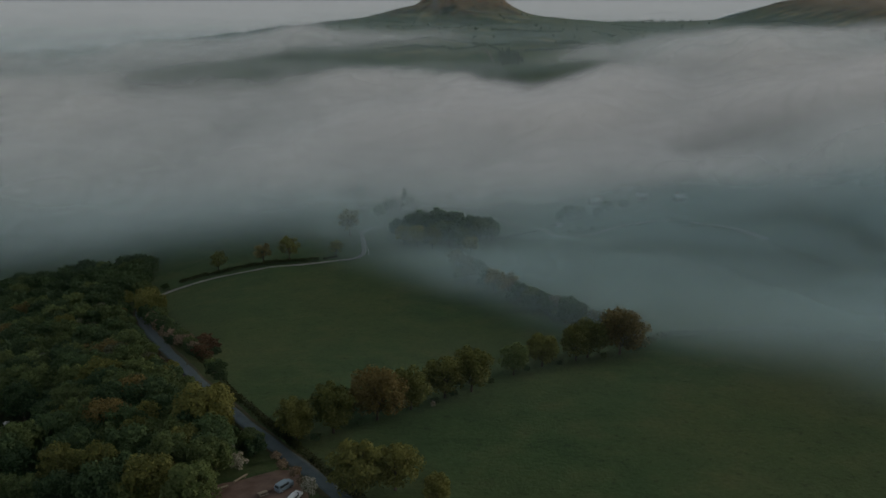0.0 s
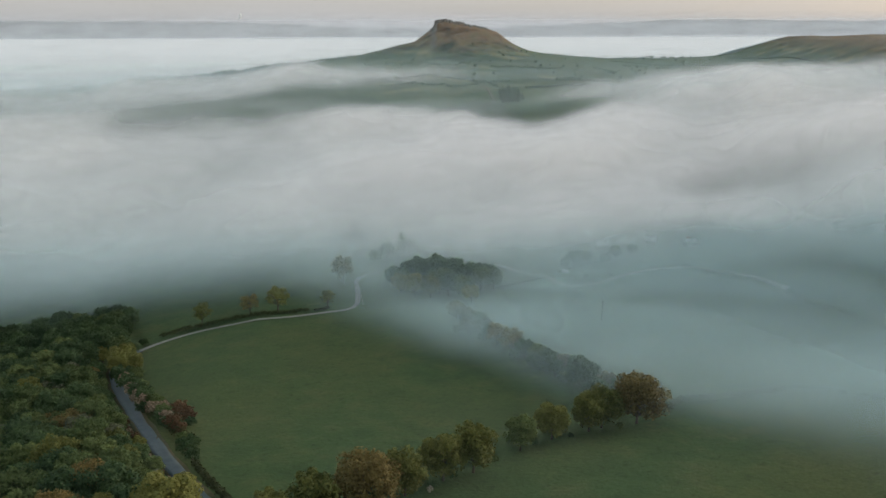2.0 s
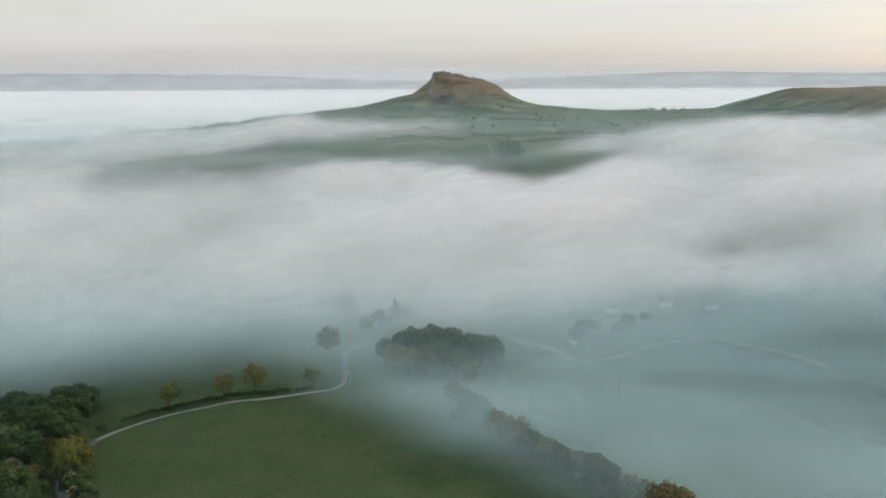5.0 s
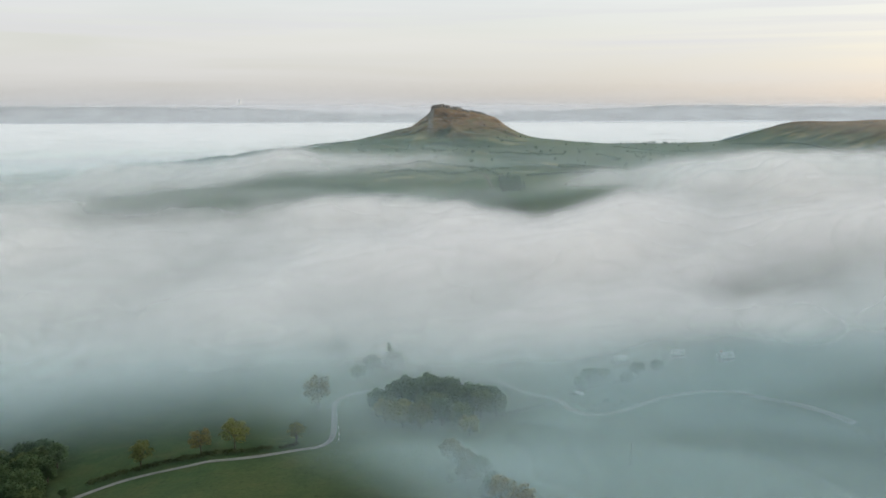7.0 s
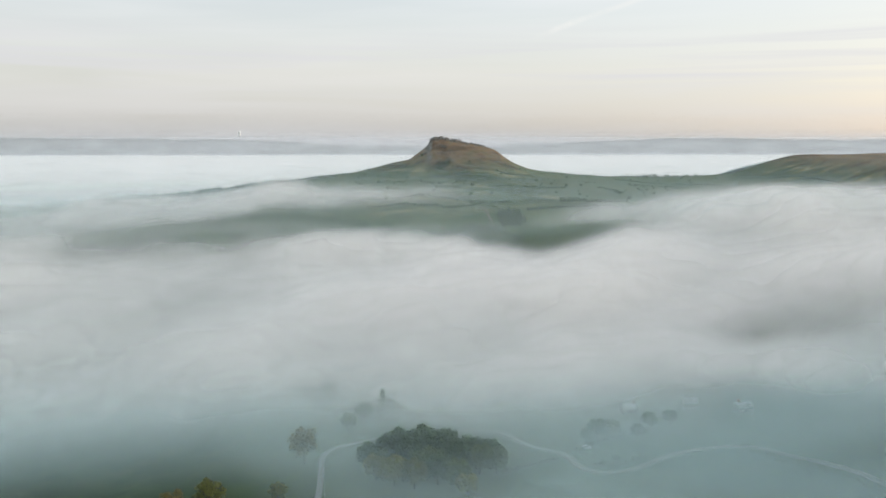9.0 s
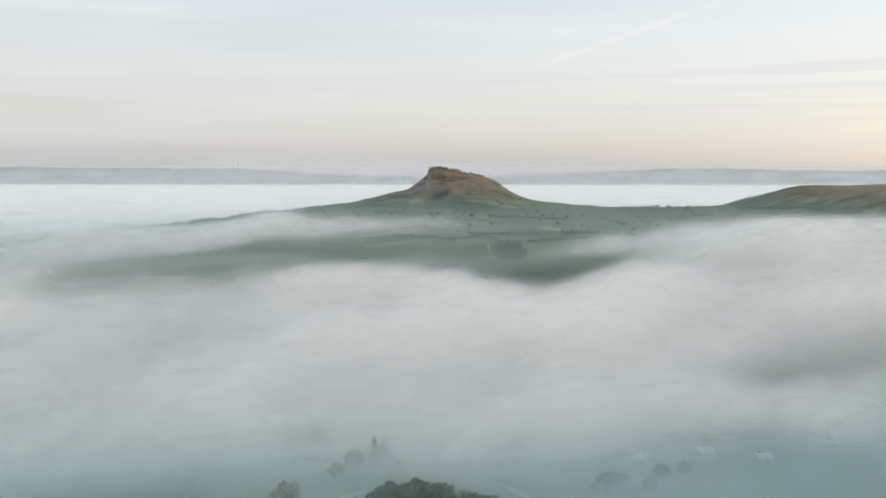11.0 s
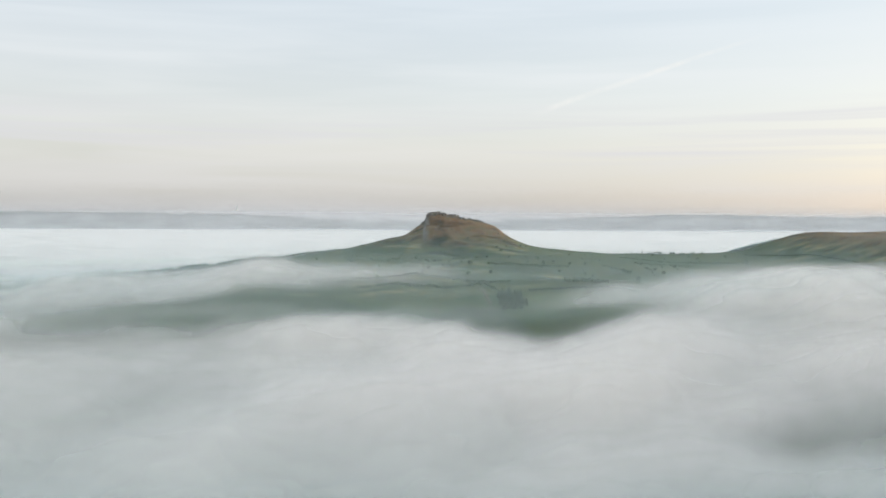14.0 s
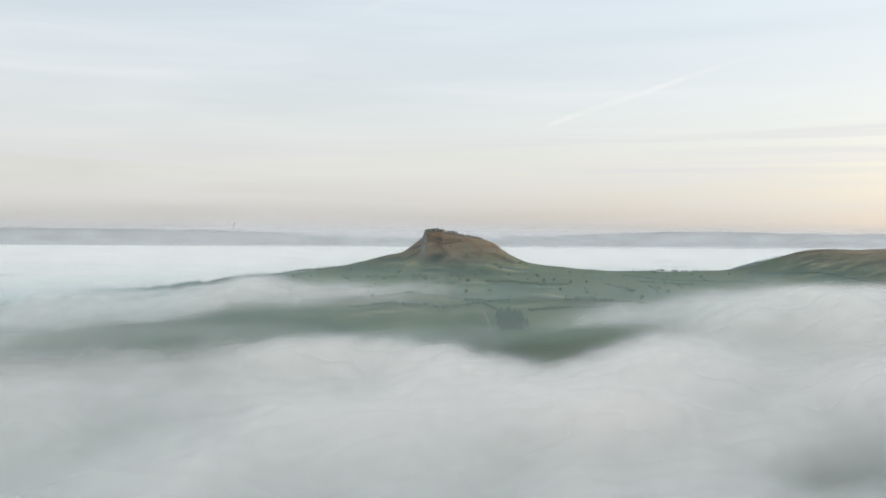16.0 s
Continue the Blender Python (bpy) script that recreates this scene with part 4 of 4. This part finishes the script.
for k in range(210):
    x, y = rng.uniform(-190, 430), rng.uniform(860, 1440)
    tree("hillside_bush", any_of(SCRUB), x, y, "scattered gorse bush on the hillside", "bushes on the hillside", rng.uniform(0.25, 1.0), rng.uniform(0, 6.28))
hedge([(-60, 852), (-20, 860), (19, 862), (46, 847), (52, 832)], 3.0, 3.5, "far field hedge on the green slope", LEAF_DARK, 0.7, 14)
hedge([(117, 911), (140, 906), (165, 904)], 2.5, 3.0, "far field hedge below the moor", LEAF_DARK, 0.7, 14)
hedge([(171, 904), (178, 872), (188, 860), (205, 866)], 4.5, 6.0, "dark scrub in a gully on the slope", LEAF_DARK, 0.7, 16)
hedge([(240, 1175), (260, 1168), (281, 1148), (293, 1103)], 4.0, 9.0, "dark scrub patch on the hillside", LEAF_DARK, 0.8, 16)


hedge([(60, 1100), (102, 1093), (125, 1076), (146, 1059)], 2.5, 3.0, "broken far hedge across the hillside", LEAF_DARK, 0.7, 14, 0.15)
hedge([(255, 1325), (290, 1300), (348, 1257), (400, 1240)], 1.8, 2.4, "low dark wall line under the saddle", LEAF_DARK, 0.6, 12)
hedge([(470, 1450), (500, 1420), (515, 1340), (512, 1230), (508, 1130)], 1.8, 2.4, "low dark boundary line along the moor's foot", LEAF_DARK, 0.6, 12)
hedge([(-118, 1258), (-100, 1240), (-78, 1215), (-55, 1192), (-34, 1171), (-14, 1151), (24, 1118)], 4.0, 7.0, "broken belt of dark scrub on the hill's flank", LEAF_DARK, 0.8, 14, 0.45)
hedge([(122, 938), (149, 926), (173, 900)], 2.6, 4.0, "dark field hedge below the moor", LEAF_DARK, 0.7, 14, 0.1)
hedge([(188, 1085), (201, 1063), (196, 1030), (195, 996)], 3.5, 7.0, "clump of dark gorse on the green slope", LEAF_DARK, 0.8, 14, 0.3)
hedge([(-160, 1380), (-130, 1350), (-95, 1330), (-60, 1310)], 3.5, 8.0, "dark scrub under the hill's shoulder", LEAF_DARK, 0.8, 12, 0.5)
hedge([(-300, 1120), (-280, 1105), (-255, 1110)], 4.0, 6.0, "dark trees showing through the fog on the ridge's flank", LEAF_DARK, 0.8, 14)
hedge([(-90, 905), (-40, 925), (20, 930), (70, 915)], 2.2, 3.0, "broken far hedge above the green field", LEAF_DARK, 0.7, 13, 0.2)
hedge([(80, 850), (110, 868), (150, 872)], 2.2, 3.0, "far hedge beside the plantation", LEAF_DARK, 0.7, 13)


def patch(name, cx, cy, rx, ry, mat, lift=0.05, turn=0.0, label="", category="ground", n=22):
    """A worn patch that follows the land, with an uneven edge."""
    verts, faces = [(cx, cy, height(cx, cy) + lift)], []
    for r in range(1, 6):
        for k in range(n):
            g = 2 * math.pi * k / n
            u = r / 5 * (1 + 0.13 * math.sin(3 * g + cx) + 0.08 * math.sin(5 * g + cy))
            a, b = math.cos(g) * rx * u, math.sin(g) * ry * u
            x, y = cx + a * math.cos(turn) - b * math.sin(turn), cy + a * math.sin(turn) + b * math.cos(turn)
            verts.append((x, y, height(x, y) + (lift if r < 5 else -0.1)))
    for k in range(n):
        faces.append((0, 1 + k, 1 + (k + 1) % n))
        for r in range(4):
            a, b = 1 + r * n + k, 1 + r * n + (k + 1) % n
            faces.append((a, a + n, b + n, b))
    me = mesh_of(name, verts, faces, mat)
    me.polygons.foreach_set("use_smooth", [True] * len(me.polygons))
    return tagged(new(name, me), label, category, kind="structure")


CLEARING = plain_noise("worn_brown_turf", (0.045, 0.05, 0.022), (0.085, 0.062, 0.035), 0.25)
patch("ground_yard", -38, 143, 15, 12, DIRT, 0.05, 0.6, "bare reddish earth of a lay-by")
patch("ground_clearing", -106, 178, 12, 18, CLEARING, 0.05, -0.4, "bare brownish clearing beside the wood")
far_track, _ = ribbon("road", [(-60, 752), (-43, 757), (-20.6, 766), (-1.2, 770), (6, 764), (7, 756)], 2.4, EARTH_TRACK)
tagged(far_track, "pale gravel track looping on the far slope", "track", kind="structure")
far_track, _ = ribbon("road", [(38, 842), (42, 830), (46, 800), (45, 778), (38, 765)], 2.4, EARTH_TRACK)
tagged(far_track, "pale track beside the plantation", "track", kind="structure")

# ---- the far plain and the far hills ----


def far_hill(name, x0, x1, y0, y1, crest_z, foot_z, label, mat, n=70):
    """A long low hill or rising plain far off, from its foot to its crest and down behind."""
    xs = np.linspace(x0, x1, n)
    rows = []
    for v, h in ((0, 0), (0.25, 0.3), (0.5, 0.62), (0.8, 0.95), (0.9, 1.0), (1.0, 0.8)):
        y = y0 + (y1 - y0) * v
        z = np.array([foot_z + (crest_z(x) - foot_z) * h for x in xs]) + 3 * waves(xs, y + 0 * xs, 47, v)
        rows.append(np.stack([xs, np.full(n, y), z], 1))
    verts = np.concatenate(rows)
    i = (np.arange(5)[:, None] * n + np.arange(n - 1)[None]).reshape(-1)
    me = mesh_of(name, verts, np.stack([i, i + 1, i + 1 + n, i + n], 1), mat)
    me.polygons.foreach_set("use_smooth", [True] * len(me.polygons))
    return tagged(new(name, me), label, "backdrop", kind="structure")


# field colour paled: distance haze is put into it
FAR = plain_noise("haze_paled_fields", (0.14, 0.16, 0.14), (0.24, 0.25, 0.21), 0.012)
far_hill("backdrop_plain", -4600, 600, 4350, 4925, lambda x: float(np.interp(x, [-4600, -2500, -1100, -500, 600], [112, 109, 98, 66, 50])), 22, "far hazy plain beyond the fog", FAR)
far_hill("backdrop_hills", 350, 3600, 4480, 4915, lambda x: float(np.interp(x, [350, 700, 1050, 1300, 1550, 1900, 2300, 2600, 3600], [72, 80, 92, 104, 103, 98, 92, 98, 96])), 24, "long low hazy hills beyond the fog", FAR)

# ================= small things =================


def flat(name, colour, rough=0.5, metal=0.0):
    m, t, b = material(name, rough)
    n = noise_tex(t, 3.0, 4, 0.6, position(t))
    wire(t, mix(t, 0.25, colour, ramp(t, n.outputs["Fac"], [(0.3, tuple(c * 0.6 for c in colour)), (0.7, colour)])), b.inputs["Base Color"])
    b.inputs["Metallic"].default_value = metal
    return m


CAR_WHITE = flat("white_car_paint", (0.75, 0.76, 0.76), 0.3)
CAR_BLUE = flat("grey_blue_car_paint", (0.2, 0.27, 0.32), 0.35)
GLASS_DARK = flat("dark_glass", (0.03, 0.04, 0.045), 0.1)
RUBBER = flat("tyre_rubber", (0.03, 0.03, 0.03), 0.9)
LAMP_RED = flat("tail_lamp_red", (0.4, 0.03, 0.03), 0.3)
LAMP_CLEAR = flat("head_lamp_clear", (0.7, 0.7, 0.68), 0.2)
STEEL = flat("rim_steel", (0.45, 0.45, 0.46), 0.4, 0.8)
TIMBER = flat("weathered_timber", (0.32, 0.27, 0.2), 0.9)
LIMEWASH = flat("limewashed_wall", (0.75, 0.73, 0.68), 0.9)
FIELDSTONE = flat("grey_fieldstone_wall", (0.26, 0.24, 0.21), 0.9)
SLATE = flat("pale_roof_sheet", (0.42, 0.43, 0.43), 0.7)
TILE = flat("clay_roof", (0.3, 0.16, 0.11), 0.85)
POLE_WOOD = flat("creosoted_pole", (0.09, 0.07, 0.05), 0.9)


def part(name, bm, mat, parent, label=""):
    me = bpy.data.meshes.new(name)
    bmesh.ops.recalc_face_normals(bm, faces=bm.faces)
    bm.to_mesh(me)
    bm.free()
    me.materials.append(mat)
    o = new(name, me)
    o.parent = parent
    return tagged(o, label)


def box(x0, x1, y0, y1, z0, z1, bevel=0.0, taper=0.0):
    """A box, its top drawn in by taper, its edges bevelled."""
    bm = bmesh.new()
    v = [bm.verts.new((x + (taper if z == z1 and x == x0 else -taper if z == z1 else 0), y + (taper if z == z1 and y == y0 else -taper if z == z1 else 0), z)) for z in (z0, z1) for y in (y0, y1) for x in (x0, x1)]
    for f in ((0, 2, 3, 1), (4, 5, 7, 6), (0, 1, 5, 4), (2, 6, 7, 3), (0, 4, 6, 2), (1, 3, 7, 5)):
        bm.faces.new([v[k] for k in f])
    if bevel:
        bmesh.ops.bevel(bm, geom=bm.edges[:], offset=bevel, segments=2, affect="EDGES")
    return bm


def rod(a, b, r0, r1, sides=10):
    verts, faces = [], []
    tube(verts, faces, a, b, r0, r1, sides)
    bm = bmesh.new()
    vs = [bm.verts.new(v) for v in verts]
    for f in faces:
        bm.faces.new([vs[k] for k in f])
    bm.faces.new(vs[:sides])
    bm.faces.new(vs[sides:])
    return bm


def stand(name, x, y, turn=0.0, lift=0.0):
    root = new(name)
    root.empty_display_size = 0.2
    root.matrix_basis = Matrix.Translation((x, y, height(x, y) + lift)) @ Matrix.Rotation(turn, 4, "Z")
    return root


def vehicle(x, y, turn, paint, label, long=4.2, wide=1.75, tall=1.5, van=False):
    """A parked car or van, nose along +x."""
    root = stand("van" if van else "car", x, y, turn, 0.06)
    hl, hw = long / 2, wide / 2
    waist = 0.55 * tall
    part("body", box(-hl, hl, -hw, hw, 0.28, waist + (0.25 if van else 0.05), 0.1), paint, root)
    c0, c1 = (-hl + 0.05, hl - 1.0) if van else (-hl + 0.35, hl - 1.25)
    part("cabin", box(c0, c1, -hw + 0.06, hw - 0.06, waist, tall, 0.09, 0.14 if van else 0.3), paint, root)
    part("windscreen", box(c1 - 0.14, c1 - 0.02, -hw + 0.25, hw - 0.25, waist + 0.1, tall - 0.16, 0.02, 0.05), GLASS_DARK, root)
    part("rear_window", box(c0 + 0.0, c0 + 0.14, -hw + 0.3, hw - 0.3, waist + 0.1, tall - 0.16, 0.02, 0.05), GLASS_DARK, root)
    for side in (-1, 1):
        y0 = side * (hw - 0.14)
        part("side_window", box(c0 + 0.35, c1 - 0.35, min(y0, y0 + side * 0.1), max(y0, y0 + side * 0.1), waist + 0.12, tall - 0.2, 0.02), GLASS_DARK, root)
        part("headlight", box(hl - 0.1, hl + 0.01, side * (hw - 0.25) - 0.16, side * (hw - 0.25) + 0.16, 0.58, 0.74, 0.02), LAMP_CLEAR, root)
        part("tail_light", box(-hl - 0.01, -hl + 0.1, side * (hw - 0.22) - 0.1, side * (hw - 0.22) + 0.1, 0.62, 0.86, 0.02), LAMP_RED, root)
        for ax in (-hl + 0.8, hl - 0.8):
            w = part("wheel", rod((ax, side * (hw - 0.2), 0.31), (ax, side * (hw + 0.02), 0.31), 0.31, 0.31, 16), RUBBER, root)
            part("rim", rod((ax, side * (hw + 0.0), 0.31), (ax, side * (hw + 0.035), 0.31), 0.19, 0.17, 12), STEEL, w)
    return tagged(root, label, "van" if van else "car")


vehicle(-31.8, 147.2, 0.9, CAR_BLUE, "grey-blue camper van parked on bare earth by the lane", 3.9, 1.7, 1.85, True)
vehicle(-29.0, 142.6, 1.2, CAR_WHITE, "white car parked in the lay-by beside blossom")
vehicle(58.5, 413.2, 0.1, CAR_WHITE, "white car parked at a farm gate in mist")


def log_bench(x, y, turn, long, label):
    root = stand("log_bench", x, y, turn)
    part("log", rod((-long / 2, 0, 0.38), (long / 2, 0.05, 0.38), 0.2, 0.18, 12), TIMBER, root)
    for sx in (-0.3, 0.3):
        part("support", rod((sx * long, 0, -0.1), (sx * long, 0, 0.24), 0.14, 0.13, 8), TIMBER, root)
    return tagged(root, label, "bench", "logs round the lay-by")


log_bench(-41.5, 151.5, 0.9, 3.4, "pale weathered log lying at the lay-by's edge")
log_bench(-44.3, 147.3, 0.5, 2.6, "pale weathered log lying at the lay-by's edge")


def picnic_table(x, y, turn):
    root = stand("picnic_table", x, y, turn)
    part("tabletop", box(-0.9, 0.9, -0.35, 0.35, 0.7, 0.76, 0.01), TIMBER, root)
    for sy in (-0.72, 0.72):
        part("seat", box(-0.9, 0.9, sy - 0.13, sy + 0.13, 0.42, 0.47, 0.01), TIMBER, root)
    for sx in (-0.65, 0.65):
        part("brace", box(sx - 0.04, sx + 0.04, -0.72, 0.72, 0.34, 0.42, 0.01), TIMBER, root)
        for sy in (-0.5, 0.5):
            part("leg", rod((sx, sy * 1.15, -0.1), (sx, sy * 0.5, 0.72), 0.05, 0.05, 6), TIMBER, root)
    return tagged(root, "weathered wooden picnic table on bare earth", "table")


picnic_table(-35.5, 144.6, 0.6)


def feed_bin(x, y):
    root = stand("feed_bin", x, y)
    part("tub", box(-0.55, 0.55, -0.5, 0.5, -0.05, 0.95, 0.05), CAR_WHITE, root)
    part("lid", box(-0.6, 0.6, -0.55, 0.55, 0.94, 1.06, 0.03, 0.08), CAR_WHITE, root)
    return tagged(root, "white feed bin at the edge of a clearing", "bin")


feed_bin(-110.5, 191)


def gable(x0, x1, y0, y1, z0, z1, over=0.3, thick=0.18):
    """A pitched roof as one thick shell, its ridge along x."""
    bm = bmesh.new()
    ym = (y0 + y1) / 2
    ring = [(y0 - over, z0 - over * 0.4), (ym, z1), (y1 + over, z0 - over * 0.4), (y1 + over, z0 - over * 0.4 - thick), (ym, z1 - thick), (y0 - over, z0 - over * 0.4 - thick)]
    a = [bm.verts.new((x0 - over, y, z)) for y, z in ring]
    b = [bm.verts.new((x1 + over, y, z)) for y, z in ring]
    for k in range(6):
        bm.faces.new((a[k], a[(k + 1) % 6], b[(k + 1) % 6], b[k]))
    for r in (a, b):
        bm.faces.new((r[0], r[1], r[4], r[5]))
        bm.faces.new((r[1], r[2], r[3], r[4]))
    return bm


def gabled_walls(x0, x1, y0, y1, z0, z1, z2):
    bm = bmesh.new()
    ym = (y0 + y1) / 2
    ring = [(y0, z0), (y1, z0), (y1, z1), (ym, z2), (y0, z1)]
    a = [bm.verts.new((x0, y, z)) for y, z in ring]
    b = [bm.verts.new((x1, y, z)) for y, z in ring]
    for k in range(5):
        if k not in (2, 3):
            bm.faces.new((a[k], a[(k + 1) % 5], b[(k + 1) % 5], b[k]))
    bm.faces.new(a)
    bm.faces.new(b)
    return bm


def cottage(x, y, turn, long, deep, eaves, ridge, roof, label, chimneys=(), windows=3):
    root = stand("cottage", x, y, turn)
    hl, hd = long / 2, deep / 2
    part("wall", gabled_walls(-hl, hl, -hd, hd, -0.6, eaves, ridge - 0.1), FIELDSTONE, root)
    r = part("roof", gable(-hl, hl, -hd, hd, eaves + 0.12, ridge + 0.1), roof, root)
    for cx in chimneys:
        part("chimney", box(cx - 0.4, cx + 0.4, -0.35, 0.35, ridge - 0.5, ridge + 1.0, 0.04), TILE, r)
    for k in range(windows):
        wx = -hl + long * (k + 0.5) / windows
        if k == windows // 2:
            part("door", box(wx - 0.45, wx + 0.45, -hd - 0.04, -hd + 0.03, 0, 2.0, 0.01), POLE_WOOD, root)
            continue
        w = part("window", box(wx - 0.5, wx + 0.5, -hd - 0.03, -hd + 0.03, 1.0, 2.0, 0.01), GLASS_DARK, root)
        part("sill", box(wx - 0.6, wx + 0.6, -hd - 0.12, -hd, 0.9, 0.99, 0.01), LIMEWASH, w)
    return tagged(root, label, "house", "farm buildings in the mist")


cottage(84, 455, 0.25, 6, 4.5, 2.2, 3.9, SLATE, "low stone farm building with a pale roof, dim in fog", (2.2,))
cottage(109, 452, -0.1, 5.5, 4.5, 2.2, 3.8, SLATE, "low stone farm building with a pale roof, dim in fog")
cottage(126, 437, 0.2, 6, 4.5, 2.2, 3.9, SLATE, "low stone cottage with a pale roof in the mist", (-2.2,))


def telegraph_pole(x, y, tall=8.0):
    root = stand("telegraph_pole", x, y, 0.4)
    part("pole", rod((0, 0, -0.8), (0, 0, tall), 0.15, 0.1, 10), POLE_WOOD, root)
    part("crossarm", box(-0.8, 0.8, -0.06, 0.06, tall - 0.6, tall - 0.48, 0.01), POLE_WOOD, root)
    for k in (-0.7, -0.35, 0.35, 0.7):
        part("insulator", rod((k, 0, tall - 0.48), (k, 0, tall - 0.3), 0.05, 0.035, 8), LIMEWASH, root)
    return tagged(root, "dark wooden telegraph pole in a misty field", "pole")


telegraph_pole(62.8, 337)


def marker_post(x, y):
    root = stand("marker_post", x, y)
    part("post", rod((0, 0, -0.3), (0, 0, 1.1), 0.08, 0.07, 8), LIMEWASH, root)
    part("cap", rod((0, 0, 1.1), (0, 0, 1.18), 0.1, 0.04, 8), TIMBER, root)
    return tagged(root, "short white marker post at the bend", "post", "posts at the bend")


for x, y in [(-34.2, 371), (-34.8, 377), (-36, 385)]:
    marker_post(x, y)

# ---- sky and distance: vapour ----


def vapour_material(name, colour, glow):
    m = bpy.data.materials.new(name)
    m.use_nodes = True
    t = m.node_tree
    t.nodes.clear()
    out = t.nodes.new("ShaderNodeOutputMaterial")
    at = t.nodes.new("ShaderNodeAttribute")
    at.attribute_name = "thickness"
    n = noise_tex(t, 0.012, 5, 0.6, position(t))
    a = maths(t, "MULTIPLY", at.outputs["Fac"], ramp(t, n.outputs["Fac"], [(0.3, (0.15, 0.15, 0.15)), (0.65, (1, 1, 1))]))
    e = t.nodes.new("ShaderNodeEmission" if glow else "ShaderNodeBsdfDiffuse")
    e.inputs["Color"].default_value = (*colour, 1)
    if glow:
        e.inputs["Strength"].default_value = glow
    ms = t.nodes.new("ShaderNodeMixShader")
    clear = t.nodes.new("ShaderNodeBsdfTransparent")
    wire(t, a, ms.inputs[0])
    wire(t, clear.outputs[0], ms.inputs[1])
    wire(t, e.outputs[0], ms.inputs[2])
    wire(t, ms.outputs[0], out.inputs["Surface"])
    return m


# the trails' sunlit white is given as emission of their own
VAPOUR = vapour_material("glowing_vapour", (1.0, 0.99, 0.95), 0.62)


def contrail(a, b, wide0, wide1, strong, sag):
    """A drifting vapour trail: a long soft band, thickest along its middle."""
    a, b = Vector(a), Vector(b)
    verts, faces, thick = [], [], []
    n, m = 60, 6
    for k in range(n + 1):
        u = k / n
        c = a.lerp(b, u) + Vector((0, 0, sag * math.sin(math.pi * u) + 6 * math.sin(9 * u) * (1 - u)))
        w = wide0 + (wide1 - wide0) * u
        for j in range(m + 1):
            v = j / m * 2 - 1
            verts.append((c.x - v * w * 0.3, c.y + 6 * v, c.z + v * w))
            thick.append(strong * (1 - v * v) ** 1.5 * min(1, 6 * u, 5 * (1 - u)) * (0.75 + 0.25 * math.sin(13 * u)))
    for k in range(n):
        for j in range(m):
            q = k * (m + 1) + j
            faces.append((q, q + 1, q + m + 2, q + m + 1))
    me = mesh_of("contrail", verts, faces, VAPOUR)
    me.attributes.new("thickness", "FLOAT", "POINT").data.foreach_set("value", thick)
    return tagged(new("backdrop_contrail", me), "faint white vapour trail with its own glow across the pale sky", "backdrop", kind="structure")


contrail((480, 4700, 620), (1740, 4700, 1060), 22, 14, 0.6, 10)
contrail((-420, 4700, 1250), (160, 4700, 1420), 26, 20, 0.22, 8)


def steam_plume(x, y, z, tall, wide):
    """Far-off steam over the plain: a leaning column of soft puffs."""
    bm = bmesh.new()
    for k in range(7):
        u = k / 6
        r = wide * (0.35 + 0.5 * u)
        bmesh.ops.create_icosphere(bm, subdivisions=2, radius=1.0, matrix=Matrix.Translation((x + 0.35 * tall * u * u + 4 * math.sin(3 * k), y, z + tall * u)) @ Matrix.Diagonal((r, r, r * 1.2, 1)))
    me = bpy.data.meshes.new("steam_plume")
    bm.to_mesh(me)
    bm.free()
    me.polygons.foreach_set("use_smooth", [True] * len(me.polygons))
    me.materials.append(STEAM)
    return tagged(new("steam_plume", me), "small white steam plume over the far plain", "steam", "plumes on the plain")


STEAM = flat("white_steam", (0.8, 0.8, 0.79), 1.0)
steam_plume(-1405, 4600, 72, 34, 11)
steam_plume(-1068, 4600, 74, 62, 8)
steam_plume(-940, 4560, 60, 14, 10)

# ---- the crag under the summit ----
ROCK = plain_noise("weathered_sandstone", (0.06, 0.055, 0.05), (0.26, 0.23, 0.2), 0.35)


def crag_block(x, y, z, wide, tall, deep, turn, bm):
    """One bedded block of the cliff: a leaning prism with split, uneven corners."""
    ring = []
    n = 7
    for level in (0, 0.4, 0.75, 1.0):
        r = []
        for k in range(n):
            g = 2 * math.pi * k / n + turn
            u = 1 - 0.25 * level + rng.uniform(-0.12, 0.12)
            r.append(bm.verts.new((x + math.cos(g) * wide * u, y + math.sin(g) * deep * u + level * 0.8, z + tall * level + rng.uniform(-0.3, 0.3))))
        ring.append(r)
    for a, b in zip(ring, ring[1:]):
        for k in range(n):
            bm.faces.new((a[k], a[(k + 1) % n], b[(k + 1) % n], b[k]))
    bm.faces.new(ring[-1])


def crag():
    root = new("crag")
    root.location = (5, 1485, height(5, 1485))
    bm = bmesh.new()
    for k in range(66):
        u = k / 65
        x = -17 + 92 * u + rng.uniform(-2, 2)
        y = 1476 - 26 * rng.uniform() ** 1.5
        proud = rng.uniform(1.0, 4.6) * (1 - 0.55 * u)
        crag_block(x, y, height(x, y) - 5, rng.uniform(1.6, 3.8), 5 + proud, rng.uniform(2, 4), rng.uniform(0, 6), bm)
    bmesh.ops.translate(bm, verts=bm.verts, vec=-Vector(root.location))
    part("rock_face", bm, ROCK, root)
    for k in range(16):
        bm = bmesh.new()
        x, y = rng.uniform(-30, 110), rng.uniform(1385, 1450)
        z = height(x, y)
        crag_block(x, y, z - 1.0, rng.uniform(0.8, 2.2), rng.uniform(1.5, 3.4), rng.uniform(0.8, 2.0), rng.uniform(0, 6), bm)
        bmesh.ops.translate(bm, verts=bm.verts, vec=-Vector(root.location))
        part("boulder", bm, ROCK, root)
    return tagged(root, "grey weathered sandstone crag under a hill's summit", "crag")


crag()
